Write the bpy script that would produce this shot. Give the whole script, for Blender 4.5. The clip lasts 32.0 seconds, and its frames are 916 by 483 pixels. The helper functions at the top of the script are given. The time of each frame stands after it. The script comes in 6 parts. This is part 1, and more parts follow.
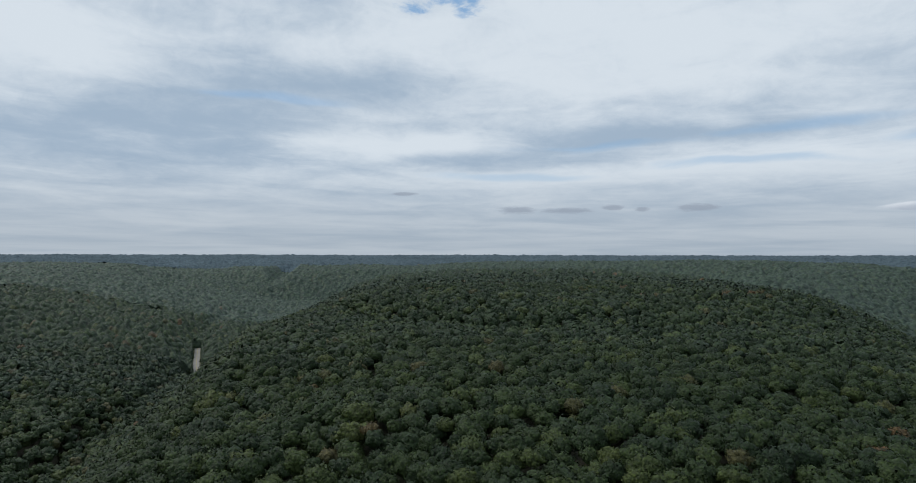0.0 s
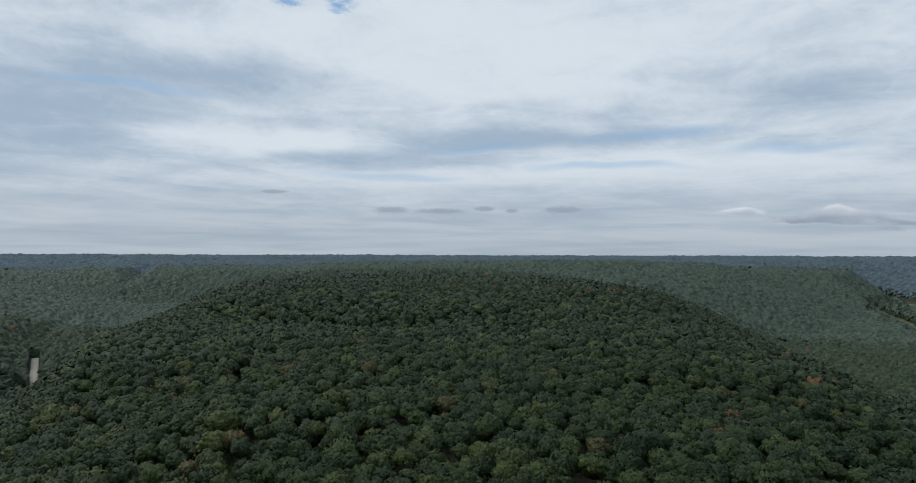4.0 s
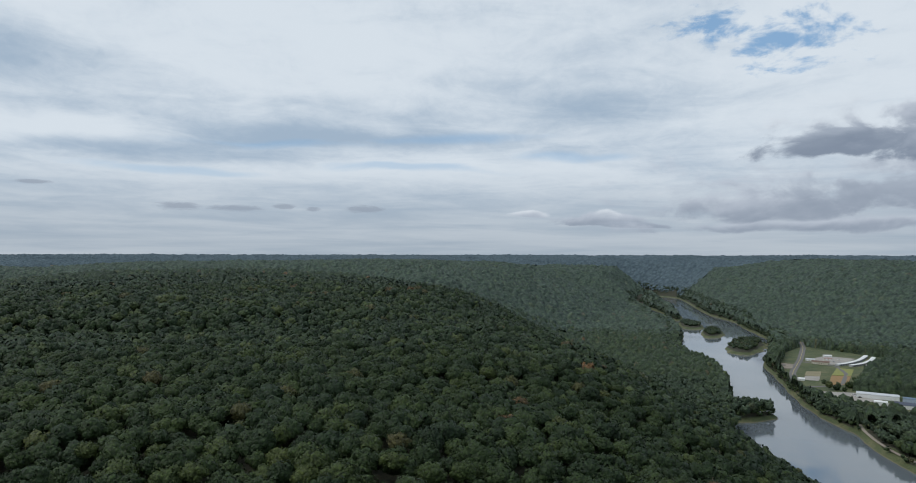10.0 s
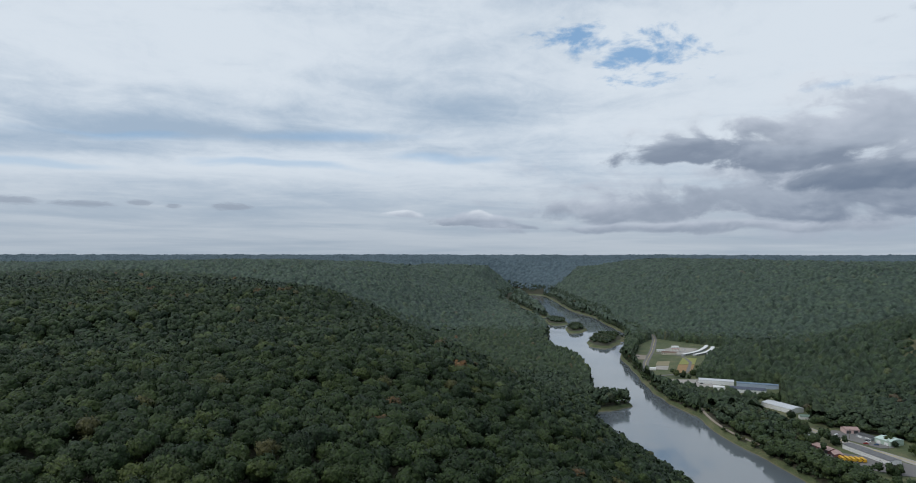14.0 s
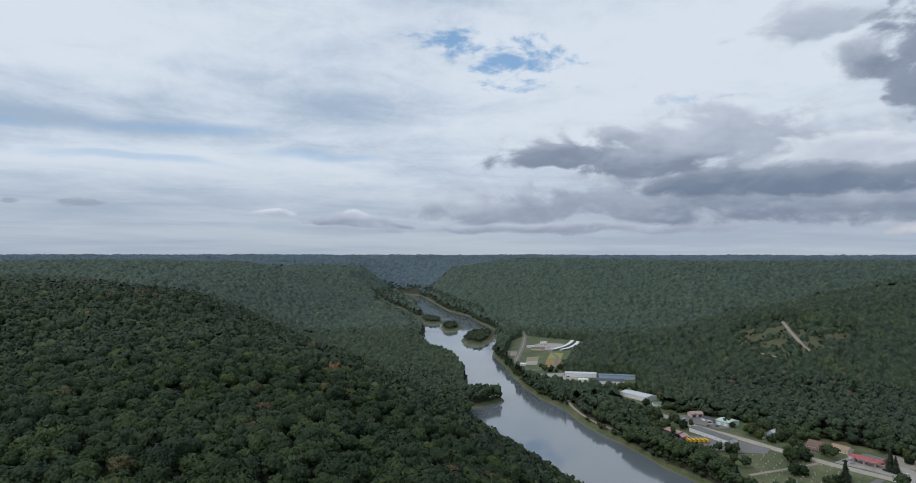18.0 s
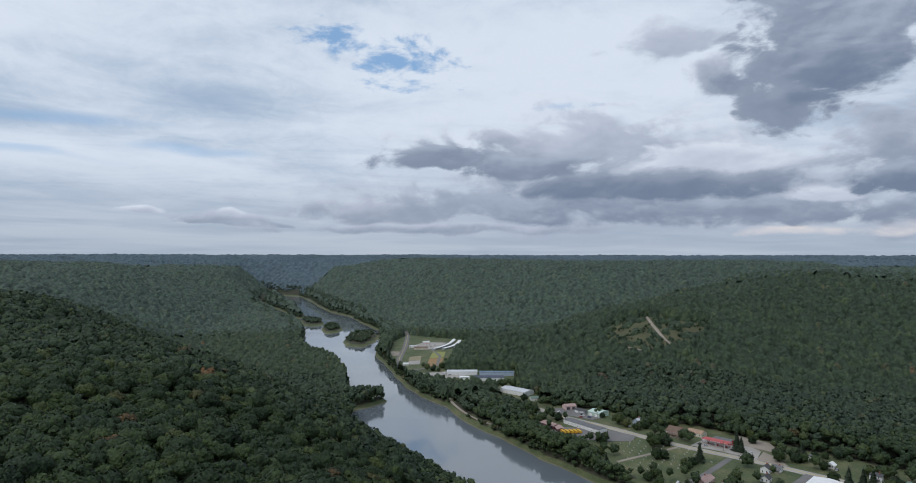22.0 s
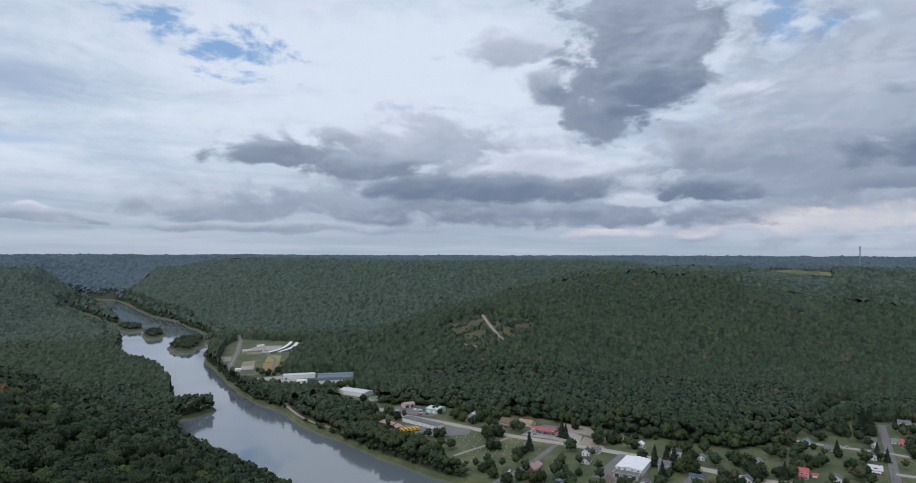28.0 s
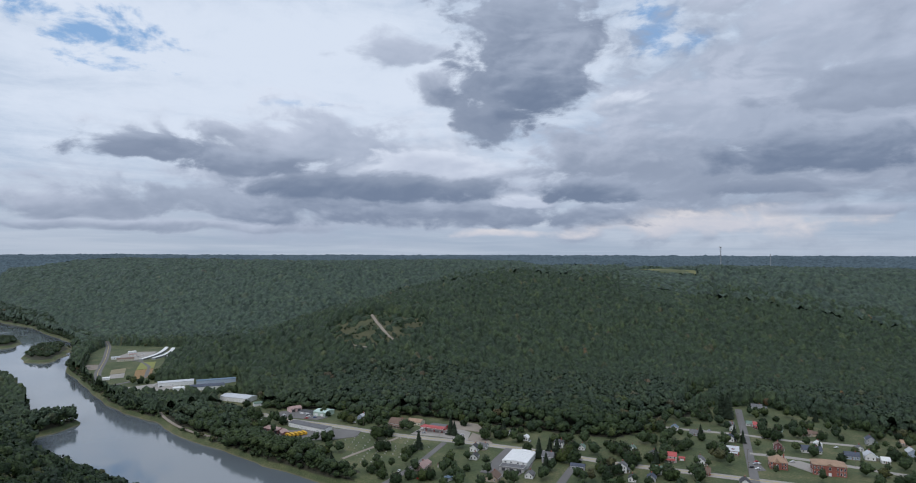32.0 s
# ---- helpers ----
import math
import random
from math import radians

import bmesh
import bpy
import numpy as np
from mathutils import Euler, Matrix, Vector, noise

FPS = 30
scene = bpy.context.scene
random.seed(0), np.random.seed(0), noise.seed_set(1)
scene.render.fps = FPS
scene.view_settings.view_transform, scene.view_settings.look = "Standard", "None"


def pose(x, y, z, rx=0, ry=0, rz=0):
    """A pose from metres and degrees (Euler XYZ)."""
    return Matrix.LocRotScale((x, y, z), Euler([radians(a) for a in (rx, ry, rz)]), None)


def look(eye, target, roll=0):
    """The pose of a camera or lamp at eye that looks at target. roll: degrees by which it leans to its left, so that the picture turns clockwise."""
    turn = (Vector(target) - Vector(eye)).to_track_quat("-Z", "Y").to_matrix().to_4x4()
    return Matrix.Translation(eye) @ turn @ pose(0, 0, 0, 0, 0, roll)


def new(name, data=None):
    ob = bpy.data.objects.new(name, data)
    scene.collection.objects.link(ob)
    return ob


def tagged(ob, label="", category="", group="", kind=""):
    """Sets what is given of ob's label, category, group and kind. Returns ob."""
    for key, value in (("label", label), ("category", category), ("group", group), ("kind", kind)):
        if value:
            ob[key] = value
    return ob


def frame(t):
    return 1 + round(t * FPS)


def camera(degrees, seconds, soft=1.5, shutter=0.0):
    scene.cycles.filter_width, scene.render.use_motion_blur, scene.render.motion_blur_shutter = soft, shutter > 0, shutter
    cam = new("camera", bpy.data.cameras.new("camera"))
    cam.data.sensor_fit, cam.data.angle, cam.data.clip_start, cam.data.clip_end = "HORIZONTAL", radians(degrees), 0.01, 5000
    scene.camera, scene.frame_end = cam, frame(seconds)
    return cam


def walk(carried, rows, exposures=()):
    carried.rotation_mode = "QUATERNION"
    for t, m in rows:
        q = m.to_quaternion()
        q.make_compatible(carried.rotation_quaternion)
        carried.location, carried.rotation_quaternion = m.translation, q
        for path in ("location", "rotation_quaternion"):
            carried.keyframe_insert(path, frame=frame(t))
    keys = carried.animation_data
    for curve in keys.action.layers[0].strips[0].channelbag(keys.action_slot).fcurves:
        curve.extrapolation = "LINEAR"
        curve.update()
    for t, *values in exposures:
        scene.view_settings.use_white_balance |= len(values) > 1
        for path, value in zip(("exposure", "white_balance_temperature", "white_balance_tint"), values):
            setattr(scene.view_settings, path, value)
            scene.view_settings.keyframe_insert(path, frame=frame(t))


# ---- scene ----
import functools

cam = camera(71.23, 32.0, soft=1.0)
EYE = (0.0, 0.0, 190.0)
PATH = [
    (0, pose(*EYE, 91.180, -0.083, 0.000)),
    (1, pose(*EYE, 91.185, -0.113, -2.692)),
    (2, pose(*EYE, 91.187, -0.132, -5.495)),
    (3, pose(*EYE, 91.187, -0.143, -8.332)),
    (3.5, pose(*EYE, 91.187, -0.146, -9.794)),
    (5.5, pose(*EYE, 91.180, -0.142, -15.714)),
    (6, pose(*EYE, 91.178, -0.138, -17.150)),
    (7, pose(*EYE, 91.173, -0.129, -20.093)),
    (8, pose(*EYE, 91.168, -0.118, -23.016)),
    (9, pose(*EYE, 91.163, -0.105, -25.940)),
    (10, pose(*EYE, 91.158, -0.093, -28.877)),
    (11, pose(*EYE, 91.154, -0.081, -31.717)),
    (12, pose(*EYE, 91.150, -0.070, -34.508)),
    (13, pose(*EYE, 91.147, -0.061, -37.318)),
    (14, pose(*EYE, 91.144, -0.055, -40.124)),
    (14.5, pose(*EYE, 91.143, -0.052, -41.540)),
    (16.5, pose(*EYE, 91.143, -0.050, -47.163)),
    (17, pose(*EYE, 91.143, -0.051, -48.526)),
    (18, pose(*EYE, 91.145, -0.056, -51.212)),
    (19, pose(*EYE, 91.147, -0.063, -53.912)),
    (20, pose(*EYE, 91.151, -0.073, -56.566)),
    (21, pose(*EYE, 91.155, -0.085, -59.091)),
    (22, pose(*EYE, 91.160, -0.098, -61.648)),
    (23, pose(*EYE, 91.165, -0.113, -64.187)),
    (24, pose(*EYE, 91.171, -0.128, -66.684)),
    (25, pose(*EYE, 91.176, -0.142, -69.061)),
    (25.5, pose(*EYE, 91.179, -0.149, -70.129)),
    (27.5, pose(*EYE, 91.187, -0.171, -74.655)),
    (28, pose(*EYE, 91.189, -0.174, -75.891)),
    (29, pose(*EYE, 91.191, -0.177, -78.325)),
    (30, pose(*EYE, 91.191, -0.174, -80.799)),
    (31, pose(*EYE, 91.189, -0.163, -83.276)),
    (32, pose(*EYE, 91.185, -0.143, -85.726)),
]
walk(cam, PATH, exposures=[(0.0, 0.08, 6450, 10.0), (9.0, 0.08, 6450, 10.0), (19.0, 0.1, 6300, 12.0), (32.0, 0.12, 6150, 14.0)])

# ---------------------------------------------------------------- sky and sun
SUN_AZ, SUN_EL = -68.0, 52.0


def soft_cap(nt, op, a, b=None, c=None, clamp=False):
    n = nt.nodes.new("ShaderNodeMath")
    n.operation, n.use_clamp = op, clamp
    for i, v in enumerate((a, b, c)):
        if v is None:
            continue
        if isinstance(v, (int, float)):
            n.inputs[i].default_value = v
        else:
            nt.links.new(v, n.inputs[i])
    return n.outputs[0]


def vec_math(nt, op, a, b):
    n = nt.nodes.new("ShaderNodeVectorMath")
    n.operation = op
    for i, v in enumerate((a, b)):
        if v is None:
            continue
        if isinstance(v, tuple):
            n.inputs[i].default_value = v
        else:
            nt.links.new(v, n.inputs[i])
    return n.outputs["Value"] if op == "LENGTH" else n.outputs["Vector"]


def noise_tex(nt, vec, scale, detail=5.0, rough=0.55, distort=0.0):
    n = nt.nodes.new("ShaderNodeTexNoise")
    n.inputs["Scale"].default_value = scale
    n.inputs["Detail"].default_value = detail
    n.inputs["Roughness"].default_value = rough
    n.inputs["Distortion"].default_value = distort
    if vec is not None:
        nt.links.new(vec, n.inputs["Vector"])
    return n.outputs[0]


def step(nt, v, lo, hi, a=0.0, b=1.0):
    n = nt.nodes.new("ShaderNodeMapRange")
    n.interpolation_type = "SMOOTHSTEP"
    for key, x in (("From Min", lo), ("From Max", hi), ("To Min", a), ("To Max", b)):
        n.inputs[key].default_value = x
    nt.links.new(v, n.inputs["Value"])
    return n.outputs["Result"]


def mix_rgb(nt, fac, a, b, blend="MIX"):
    n = nt.nodes.new("ShaderNodeMix")
    n.data_type, n.blend_type = "RGBA", blend
    for key, v in ((0, fac), (6, a), (7, b)):
        if isinstance(v, (int, float)):
            n.inputs[key].default_value = v
        elif isinstance(v, tuple):
            n.inputs[key].default_value = (*v, 1.0)
        else:
            nt.links.new(v, n.inputs[key])
    return n.outputs[2]


def build_sky():
    world = bpy.data.worlds.new("overcast_sky")
    world.use_nodes = True
    scene.world = world
    nt = world.node_tree
    nt.nodes.clear()
    M = functools.partial(soft_cap, nt)
    out = nt.nodes.new("ShaderNodeOutputWorld")
    back = nt.nodes.new("ShaderNodeBackground")
    back.inputs["Strength"].default_value = 0.1
    sky = nt.nodes.new("ShaderNodeTexSky")
    sky.sky_type, sky.sun_disc = "NISHITA", False
    sky.sun_elevation, sky.sun_rotation = radians(SUN_EL), radians(SUN_AZ)
    sky.altitude, sky.dust_density = 300.0, 0.6
    co = nt.nodes.new("ShaderNodeTexCoord").outputs["Generated"]
    xyz = nt.nodes.new("ShaderNodeSeparateXYZ")
    nt.links.new(co, xyz.inputs[0])
    x, y, z = xyz.outputs
    el = M("MULTIPLY", M("ARCSINE", z), 57.29578)
    az = M("MULTIPLY", M("ARCTAN2", x, y), 57.29578)

    ang = nt.nodes.new("ShaderNodeCombineXYZ")
    nt.links.new(az, ang.inputs[0])
    nt.links.new(el, ang.inputs[1])
    angles = ang.outputs[0]

    # the high sheet: long level streaks that crowd together towards the horizon
    rise = M("LOGARITHM", M("ADD", M("MAXIMUM", el, 0.0), 3.0), 2.718)
    lay = nt.nodes.new("ShaderNodeCombineXYZ")
    nt.links.new(M("MULTIPLY", az, 0.042), lay.inputs[0])
    nt.links.new(M("ADD", M("MULTIPLY", rise, 2.6), M("MULTIPLY", az, 0.004)), lay.inputs[1])
    layers = lay.outputs[0]
    fine = noise_tex(nt, layers, 2.6, 8.0, 0.6, 0.5)
    big = noise_tex(nt, vec_math(nt, "ADD", layers, (3.7, 1.9, 0.0)), 0.95, 3.0, 0.5, 0.4)
    wisps = noise_tex(nt, vec_math(nt, "MULTIPLY", layers, (2.2, 1.0, 1.0)), 6.5, 6.0, 0.65, 0.8)
    sheet = M("ADD", M("ADD", M("MULTIPLY", M("SUBTRACT", fine, 0.5), 0.8), M("MULTIPLY", M("SUBTRACT", big, 0.5), 0.75)), M("MULTIPLY", M("SUBTRACT", wisps, 0.5), 0.26))

    # angles, stirred, for the cloud banks
    stir = nt.nodes.new("ShaderNodeTexNoise")
    stir.inputs["Scale"].default_value, stir.inputs["Detail"].default_value = 1.0, 1.0
    nt.links.new(vec_math(nt, "MULTIPLY", angles, (0.13, 0.30, 0.0)), stir.inputs["Vector"])
    stirred = vec_math(nt, "ADD", angles, vec_math(nt, "MULTIPLY", vec_math(nt, "SUBTRACT", stir.outputs["Color"], (0.5, 0.5, 0.5)), (3.6, 1.7, 0.0)))
    puff_at = vec_math(nt, "MULTIPLY", stirred, (0.12, 0.24, 0.0))
    puffs = noise_tex(nt, puff_at, 1.0, 7.0, 0.5, 0.0)
    heaps = noise_tex(nt, vec_math(nt, "ADD", puff_at, (2.3, 5.1, 0.0)), 0.9, 3.0, 0.55, 0.3)
    puffs_up = noise_tex(nt, vec_math(nt, "ADD", puff_at, (-0.05, 0.10, 0.0)), 1.0, 6.0, 0.5, 0.0)
    mid_puffs = noise_tex(nt, vec_math(nt, "ADD", puff_at, (7.0, 3.0, 0.0)), 3.0, 8.0, 0.6, 0.0)
    mid_up = noise_tex(nt, vec_math(nt, "ADD", puff_at, (6.96, 3.06, 0.0)), 3.0, 6.0, 0.6, 0.0)

    def banks(rows, at):
        top = None
        for a, e, ra, re in rows:
            d = vec_math(nt, "MULTIPLY", vec_math(nt, "SUBTRACT", at, (a, e, 0.0)), (1 / ra, 1 / re, 0.0))
            d = M("SUBTRACT", 1.0, vec_math(nt, "LENGTH", d, None))
            top = d if top is None else M("MAXIMUM", top, d)
        return top

    # sheet colours: blue-grey hollows, white ridges
    veil = banks(((-27.0, 10.5, 24.0, 6.0), (-12.0, 15.0, 18.0, 3.0), (4.0, 8.3, 17.0, 1.8), (20.0, 10.2, 16.0, 1.2), (44.0, 12.5, 12.0, 2.0)), stirred)
    pale = banks(((66.0, 14.0, 26.0, 9.0), (-36.0, 16.0, 14.0, 5.0), (14.0, 18.0, 30.0, 7.0), (-6.0, 9.8, 12.0, 1.6), (26.0, 7.2, 26.0, 1.8)), stirred)
    tone = M("ADD", sheet, M("MULTIPLY", step(nt, pale, -0.3, 0.8), 0.30))
    tone = M("SUBTRACT", tone, M("MULTIPLY", step(nt, veil, -0.1, 0.9), 0.30))
    high = mix_rgb(nt, step(nt, tone, -0.4, 0.36), (3.35, 4.3, 5.4), (6.35, 7.0, 7.6))

    # gaps through which the blue shows, broken by small puffs
    gaps = banks(((56.6, 16.6, 6.5, 2.3), (50.5, 18.5, 5.0, 1.7), (71.0, 13.0, 4.0, 0.6), (102.9, 18.8, 3.2, 3.4),
                  (106.2, 17.6, 2.4, 1.4), (-0.8, 22.3, 6.0, 2.0)), angles)
    gap = step(nt, M("ADD", gaps, M("MULTIPLY", M("SUBTRACT", mid_puffs, 0.5), 3.4)), 0.15, 0.95)
    blue = mix_rgb(nt, 0.5, sky.outputs[0], (1.5, 3.9, 6.9))
    colour = mix_rgb(nt, M("MULTIPLY", gap, 0.85), high, blue)

    # thin blue lanes in the sheet
    lanes = banks(((29.0, 10.3, 10.0, 0.6), (12.0, 9.6, 9.0, 0.5), (24.0, 7.6, 12.0, 0.5), (6.0, 6.9, 9.0, 0.45), (39.0, 8.6, 7.0, 0.5), (-18.0, 13.4, 9.0, 0.6)), stirred)
    colour = mix_rgb(nt, M("MULTIPLY", step(nt, M("ADD", lanes, M("MULTIPLY", M("SUBTRACT", fine, 0.5), 2.2)), 0.0, 0.9), 0.42), colour, blue)

    # haze towards the horizon
    low = step(nt, el, 0.5, 9.0, 1.0, 0.0)
    haze = mix_rgb(nt, step(nt, M("ADD", M("MULTIPLY", fine, 0.4), M("MULTIPLY", big, 0.6)), 0.36, 0.64), (3.4, 4.05, 4.75), (4.35, 4.9, 5.45))
    colour = mix_rgb(nt, M("MULTIPLY", low, 0.9), colour, haze)

    # a few small flat clouds far off
    flats = banks(((5.3, 3.98, 2.2, 0.42), (9.8, 3.9, 2.8, 0.34), (13.5, 4.1, 1.2, 0.3), (20.6, 3.98, 1.9, 0.42), (-5.0, 5.4, 1.5, 0.22), (16.0, 3.9, 0.9, 0.25)), angles)
    flat_on = step(nt, M("ADD", flats, M("MULTIPLY", M("SUBTRACT", wisps, 0.5), 1.6)), 0.0, 0.6)
    colour = mix_rgb(nt, M("MULTIPLY", flat_on, 0.7), colour, (2.75, 3.2, 3.9))
    # cumulus, bank behind bank: lit heads, shaded flat bases, billowed edges
    cell = nt.nodes.new("ShaderNodeTexVoronoi")
    cell.feature = "SMOOTH_F1"
    cell_up = nt.nodes.new("ShaderNodeTexVoronoi")
    cell_up.feature = "SMOOTH_F1"
    for node, shift in ((cell, (0.0, 0.0, 0.0)), (cell_up, (-0.10, 0.16, 0.0))):
        node.inputs["Scale"].default_value = 1.0
        node.inputs["Detail"].default_value = 2.5
        node.inputs["Roughness"].default_value = 0.55
        node.inputs["Smoothness"].default_value = 0.7
        nt.links.new(vec_math(nt, "ADD", vec_math(nt, "MULTIPLY", stirred, (0.34, 0.62, 0.0)), shift), node.inputs["Vector"])
    billow = M("SUBTRACT", 0.55, cell.outputs["Distance"])
    lit = M("SUBTRACT", cell_up.outputs["Distance"], cell.outputs["Distance"])
    rag = M("SUBTRACT", puffs, 0.5)
    shreds = M("SUBTRACT", mid_puffs, 0.5)
    relief = M("ADD", M("MULTIPLY", M("SUBTRACT", puffs, puffs_up), 1.5), M("ADD", M("MULTIPLY", M("SUBTRACT", mid_puffs, mid_up), 0.5), M("MULTIPLY", lit, 0.25)))
    edge = M("ADD", M("MULTIPLY", rag, 2.0), M("ADD", M("MULTIPLY", billow, 0.5), M("MULTIPLY", shreds, 1.7)))
    wave = M("MULTIPLY", M("SUBTRACT", heaps, 0.5), 1.6)
    HEAD, PALE, LILAC, GREY, BASE, DEEP = (6.4, 6.9, 7.45), (4.75, 5.25, 6.0), (3.55, 4.08, 4.85), (2.65, 3.12, 3.85), (2.0, 2.45, 3.2), (1.55, 2.0, 2.75)
    CREAM, BUFF = (7.0, 6.7, 6.4), (5.3, 5.4, 5.7)
    deck_rows = ((80.0, 4.8, 34.0, 5.0, PALE, LILAC, 0.8), (77.0, 9.2, 20.0, 4.0, HEAD, LILAC, 0.9), (113.0, 11.0, 21.0, 14.0, LILAC, GREY, 0.9), (102.0, 8.5, 13.0, 5.0, LILAC, GREY, 0.9))
    low_rows = (
        (108.8, 2.5, 13.0, 1.4, CREAM, BUFF, 0.9), (89.5, 1.75, 6.5, 0.5, CREAM, BUFF, 0.9),
        (34.9, 3.5, 2.2, 0.55, HEAD, LILAC, 0.6), (41.5, 3.0, 5.2, 0.85, PALE, GREY, 0.5), (42.2, 3.5, 1.4, 0.5, HEAD, LILAC, 0.6), (45.0, 2.6, 3.6, 0.4, LILAC, GREY, 0.6),
        (62.0, 2.3, 18.0, 0.7, PALE, GREY, 0.8), (55.5, 3.9, 8.0, 1.3, PALE, GREY, 0.7), (63.0, 4.6, 10.0, 1.9, LILAC, GREY, 0.7), (73.0, 4.2, 13.0, 2.2, LILAC, BASE, 0.7))
    mid_rows = (
        (86.0, 3.4, 14.0, 1.6, LILAC, BASE, 0.7), (96.0, 3.4, 6.0, 1.4, LILAC, BASE, 0.7), (117.0, 3.3, 7.0, 0.6, PALE, GREY, 0.8), (92.0, 4.9, 3.5, 0.9, HEAD, PALE, 0.6),
        (70.0, 9.2, 9.0, 2.4, PALE, GREY, 0.6), (76.0, 9.9, 8.0, 2.7, PALE, LILAC, 0.6), (60.5, 8.4, 7.0, 1.4, LILAC, BASE, 0.5), (67.0, 7.8, 7.0, 1.2, LILAC, BASE, 0.6),
        (83.0, 8.2, 6.5, 1.8, HEAD, PALE, 0.6), (78.5, 5.7, 12.5, 1.3, GREY, DEEP, 0.7))
    high_rows = (
        (120.0, 15.0, 17.0, 8.5, PALE, LILAC, 0.8), (140.0, 16.0, 20.0, 10.0, PALE, GREY, 0.6), (104.0, 26.0, 30.0, 5.0, LILAC, GREY, 0.6), (107.0, 11.8, 12.0, 4.2, PALE, LILAC, 0.7),
        (98.5, 9.3, 8.5, 3.2, PALE, GREY, 0.7), (130.0, 7.0, 14.0, 3.5, PALE, GREY, 0.5), (99.5, 12.9, 4.5, 1.2, HEAD, LILAC, 0.7), (114.5, 8.2, 8.0, 2.1, LILAC, DEEP, 0.6),
        (118.0, 13.0, 7.0, 2.8, LILAC, GREY, 0.6), (97.7, 5.6, 5.0, 1.5, LILAC, DEEP, 0.5), (111.6, 5.2, 3.6, 0.9, GREY, BASE, 0.5),
        (80.5, 17.6, 5.0, 1.8, PALE, LILAC, 0.8), (84.0, 14.6, 2.6, 2.0, PALE, GREY, 0.7), (91.0, 18.0, 6.8, 9.0, LILAC, BASE, 0.5), (88.8, 11.6, 3.6, 3.0, GREY, BASE, 0.5), (92.8, 14.5, 4.6, 4.4, LILAC, DEEP, 0.9))
    for a, e, ra, re, head, base, cut in deck_rows + low_rows + mid_rows + high_rows:
        swell = 1.36 if a > 50 else 1.1
        d = vec_math(nt, "MULTIPLY", vec_math(nt, "SUBTRACT", stirred, (a, e, 0.0)), (1 / ra / swell, 1 / re / swell, 0.0))
        away = M("SUBTRACT", 1.0, vec_math(nt, "LENGTH", d, None))
        sep = nt.nodes.new("ShaderNodeSeparateXYZ")
        nt.links.new(d, sep.inputs[0])
        dense = M("ADD", M("MULTIPLY", away, 1.5), edge)
        # bases are cut level, heads bulge
        dense = M("SUBTRACT", dense, M("MULTIPLY", step(nt, sep.outputs[1], -0.95, -0.35, 1.0, 0.0), 0.55))
        if e > 13.0 and a > 95.0:
            rift = banks(((102.9, 18.8, 3.0, 3.4), (106.0, 17.6, 2.6, 1.6)), stirred)
            dense = M("SUBTRACT", dense, M("MULTIPLY", step(nt, M("ADD", rift, M("MULTIPLY", edge, 0.5)), 0.0, 0.7), 1.7))
        shade = M("ADD", M("ADD", M("MULTIPLY", sep.outputs[1], 0.85), M("MULTIPLY", relief, 1.6)), wave)
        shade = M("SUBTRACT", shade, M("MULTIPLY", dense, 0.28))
        body = mix_rgb(nt, step(nt, shade, -0.75, 0.6), base, head)
        colour = mix_rgb(nt, M("MULTIPLY", step(nt, dense, 0.1, 0.1 + cut), 0.96), colour, body)
    # thin the banks out into haze right above the horizon
    colour = mix_rgb(nt, step(nt, el, 0.2, 1.9, 0.7, 0.0), colour, haze)
    nt.links.new(colour, back.inputs["Color"])
    nt.links.new(back.outputs[0], out.inputs["Surface"])

    lamp = bpy.data.lights.new("sun", "SUN")
    lamp.energy, lamp.angle, lamp.color = 1.25, radians(25.0), (1.0, 0.97, 0.93)
    sun = new("sun", lamp)
    a, e = radians(SUN_AZ), radians(SUN_EL)
    at = Vector((math.sin(a) * math.cos(e), math.cos(a) * math.cos(e), math.sin(e)))
    sun.matrix_world = look(at * 900, (0, 0, 0))


build_sky()

# ---------------------------------------------------------------- materials
def material(name):
    m = bpy.data.materials.new(name)
    m.use_nodes = True
    nt = m.node_tree
    nt.nodes.clear()
    out = nt.nodes.new("ShaderNodeOutputMaterial")
    b = nt.nodes.new("ShaderNodeBsdfPrincipled")
    nt.links.new(b.outputs[0], out.inputs["Surface"])
    return m, nt, b


def ramp(nt, fac, stops, mode="LINEAR"):
    n = nt.nodes.new("ShaderNodeValToRGB")
    n.color_ramp.interpolation = mode
    e = n.color_ramp.elements
    while len(e) < len(stops):
        e.new(0.5)
    for i, (p, c) in enumerate(stops):
        e[i].position, e[i].color = p, (*c, 1.0)
    nt.links.new(fac, n.inputs[0])
    return n.outputs[0]


def bump(nt, b, height, strength, distance):
    n = nt.nodes.new("ShaderNodeBump")
    n.inputs["Strength"].default_value, n.inputs["Distance"].default_value = strength, distance
    nt.links.new(height, n.inputs["Height"])
    nt.links.new(n.outputs[0], b.inputs["Normal"])


def place_of(nt):
    return nt.nodes.new("ShaderNodeNewGeometry").outputs["Position"]


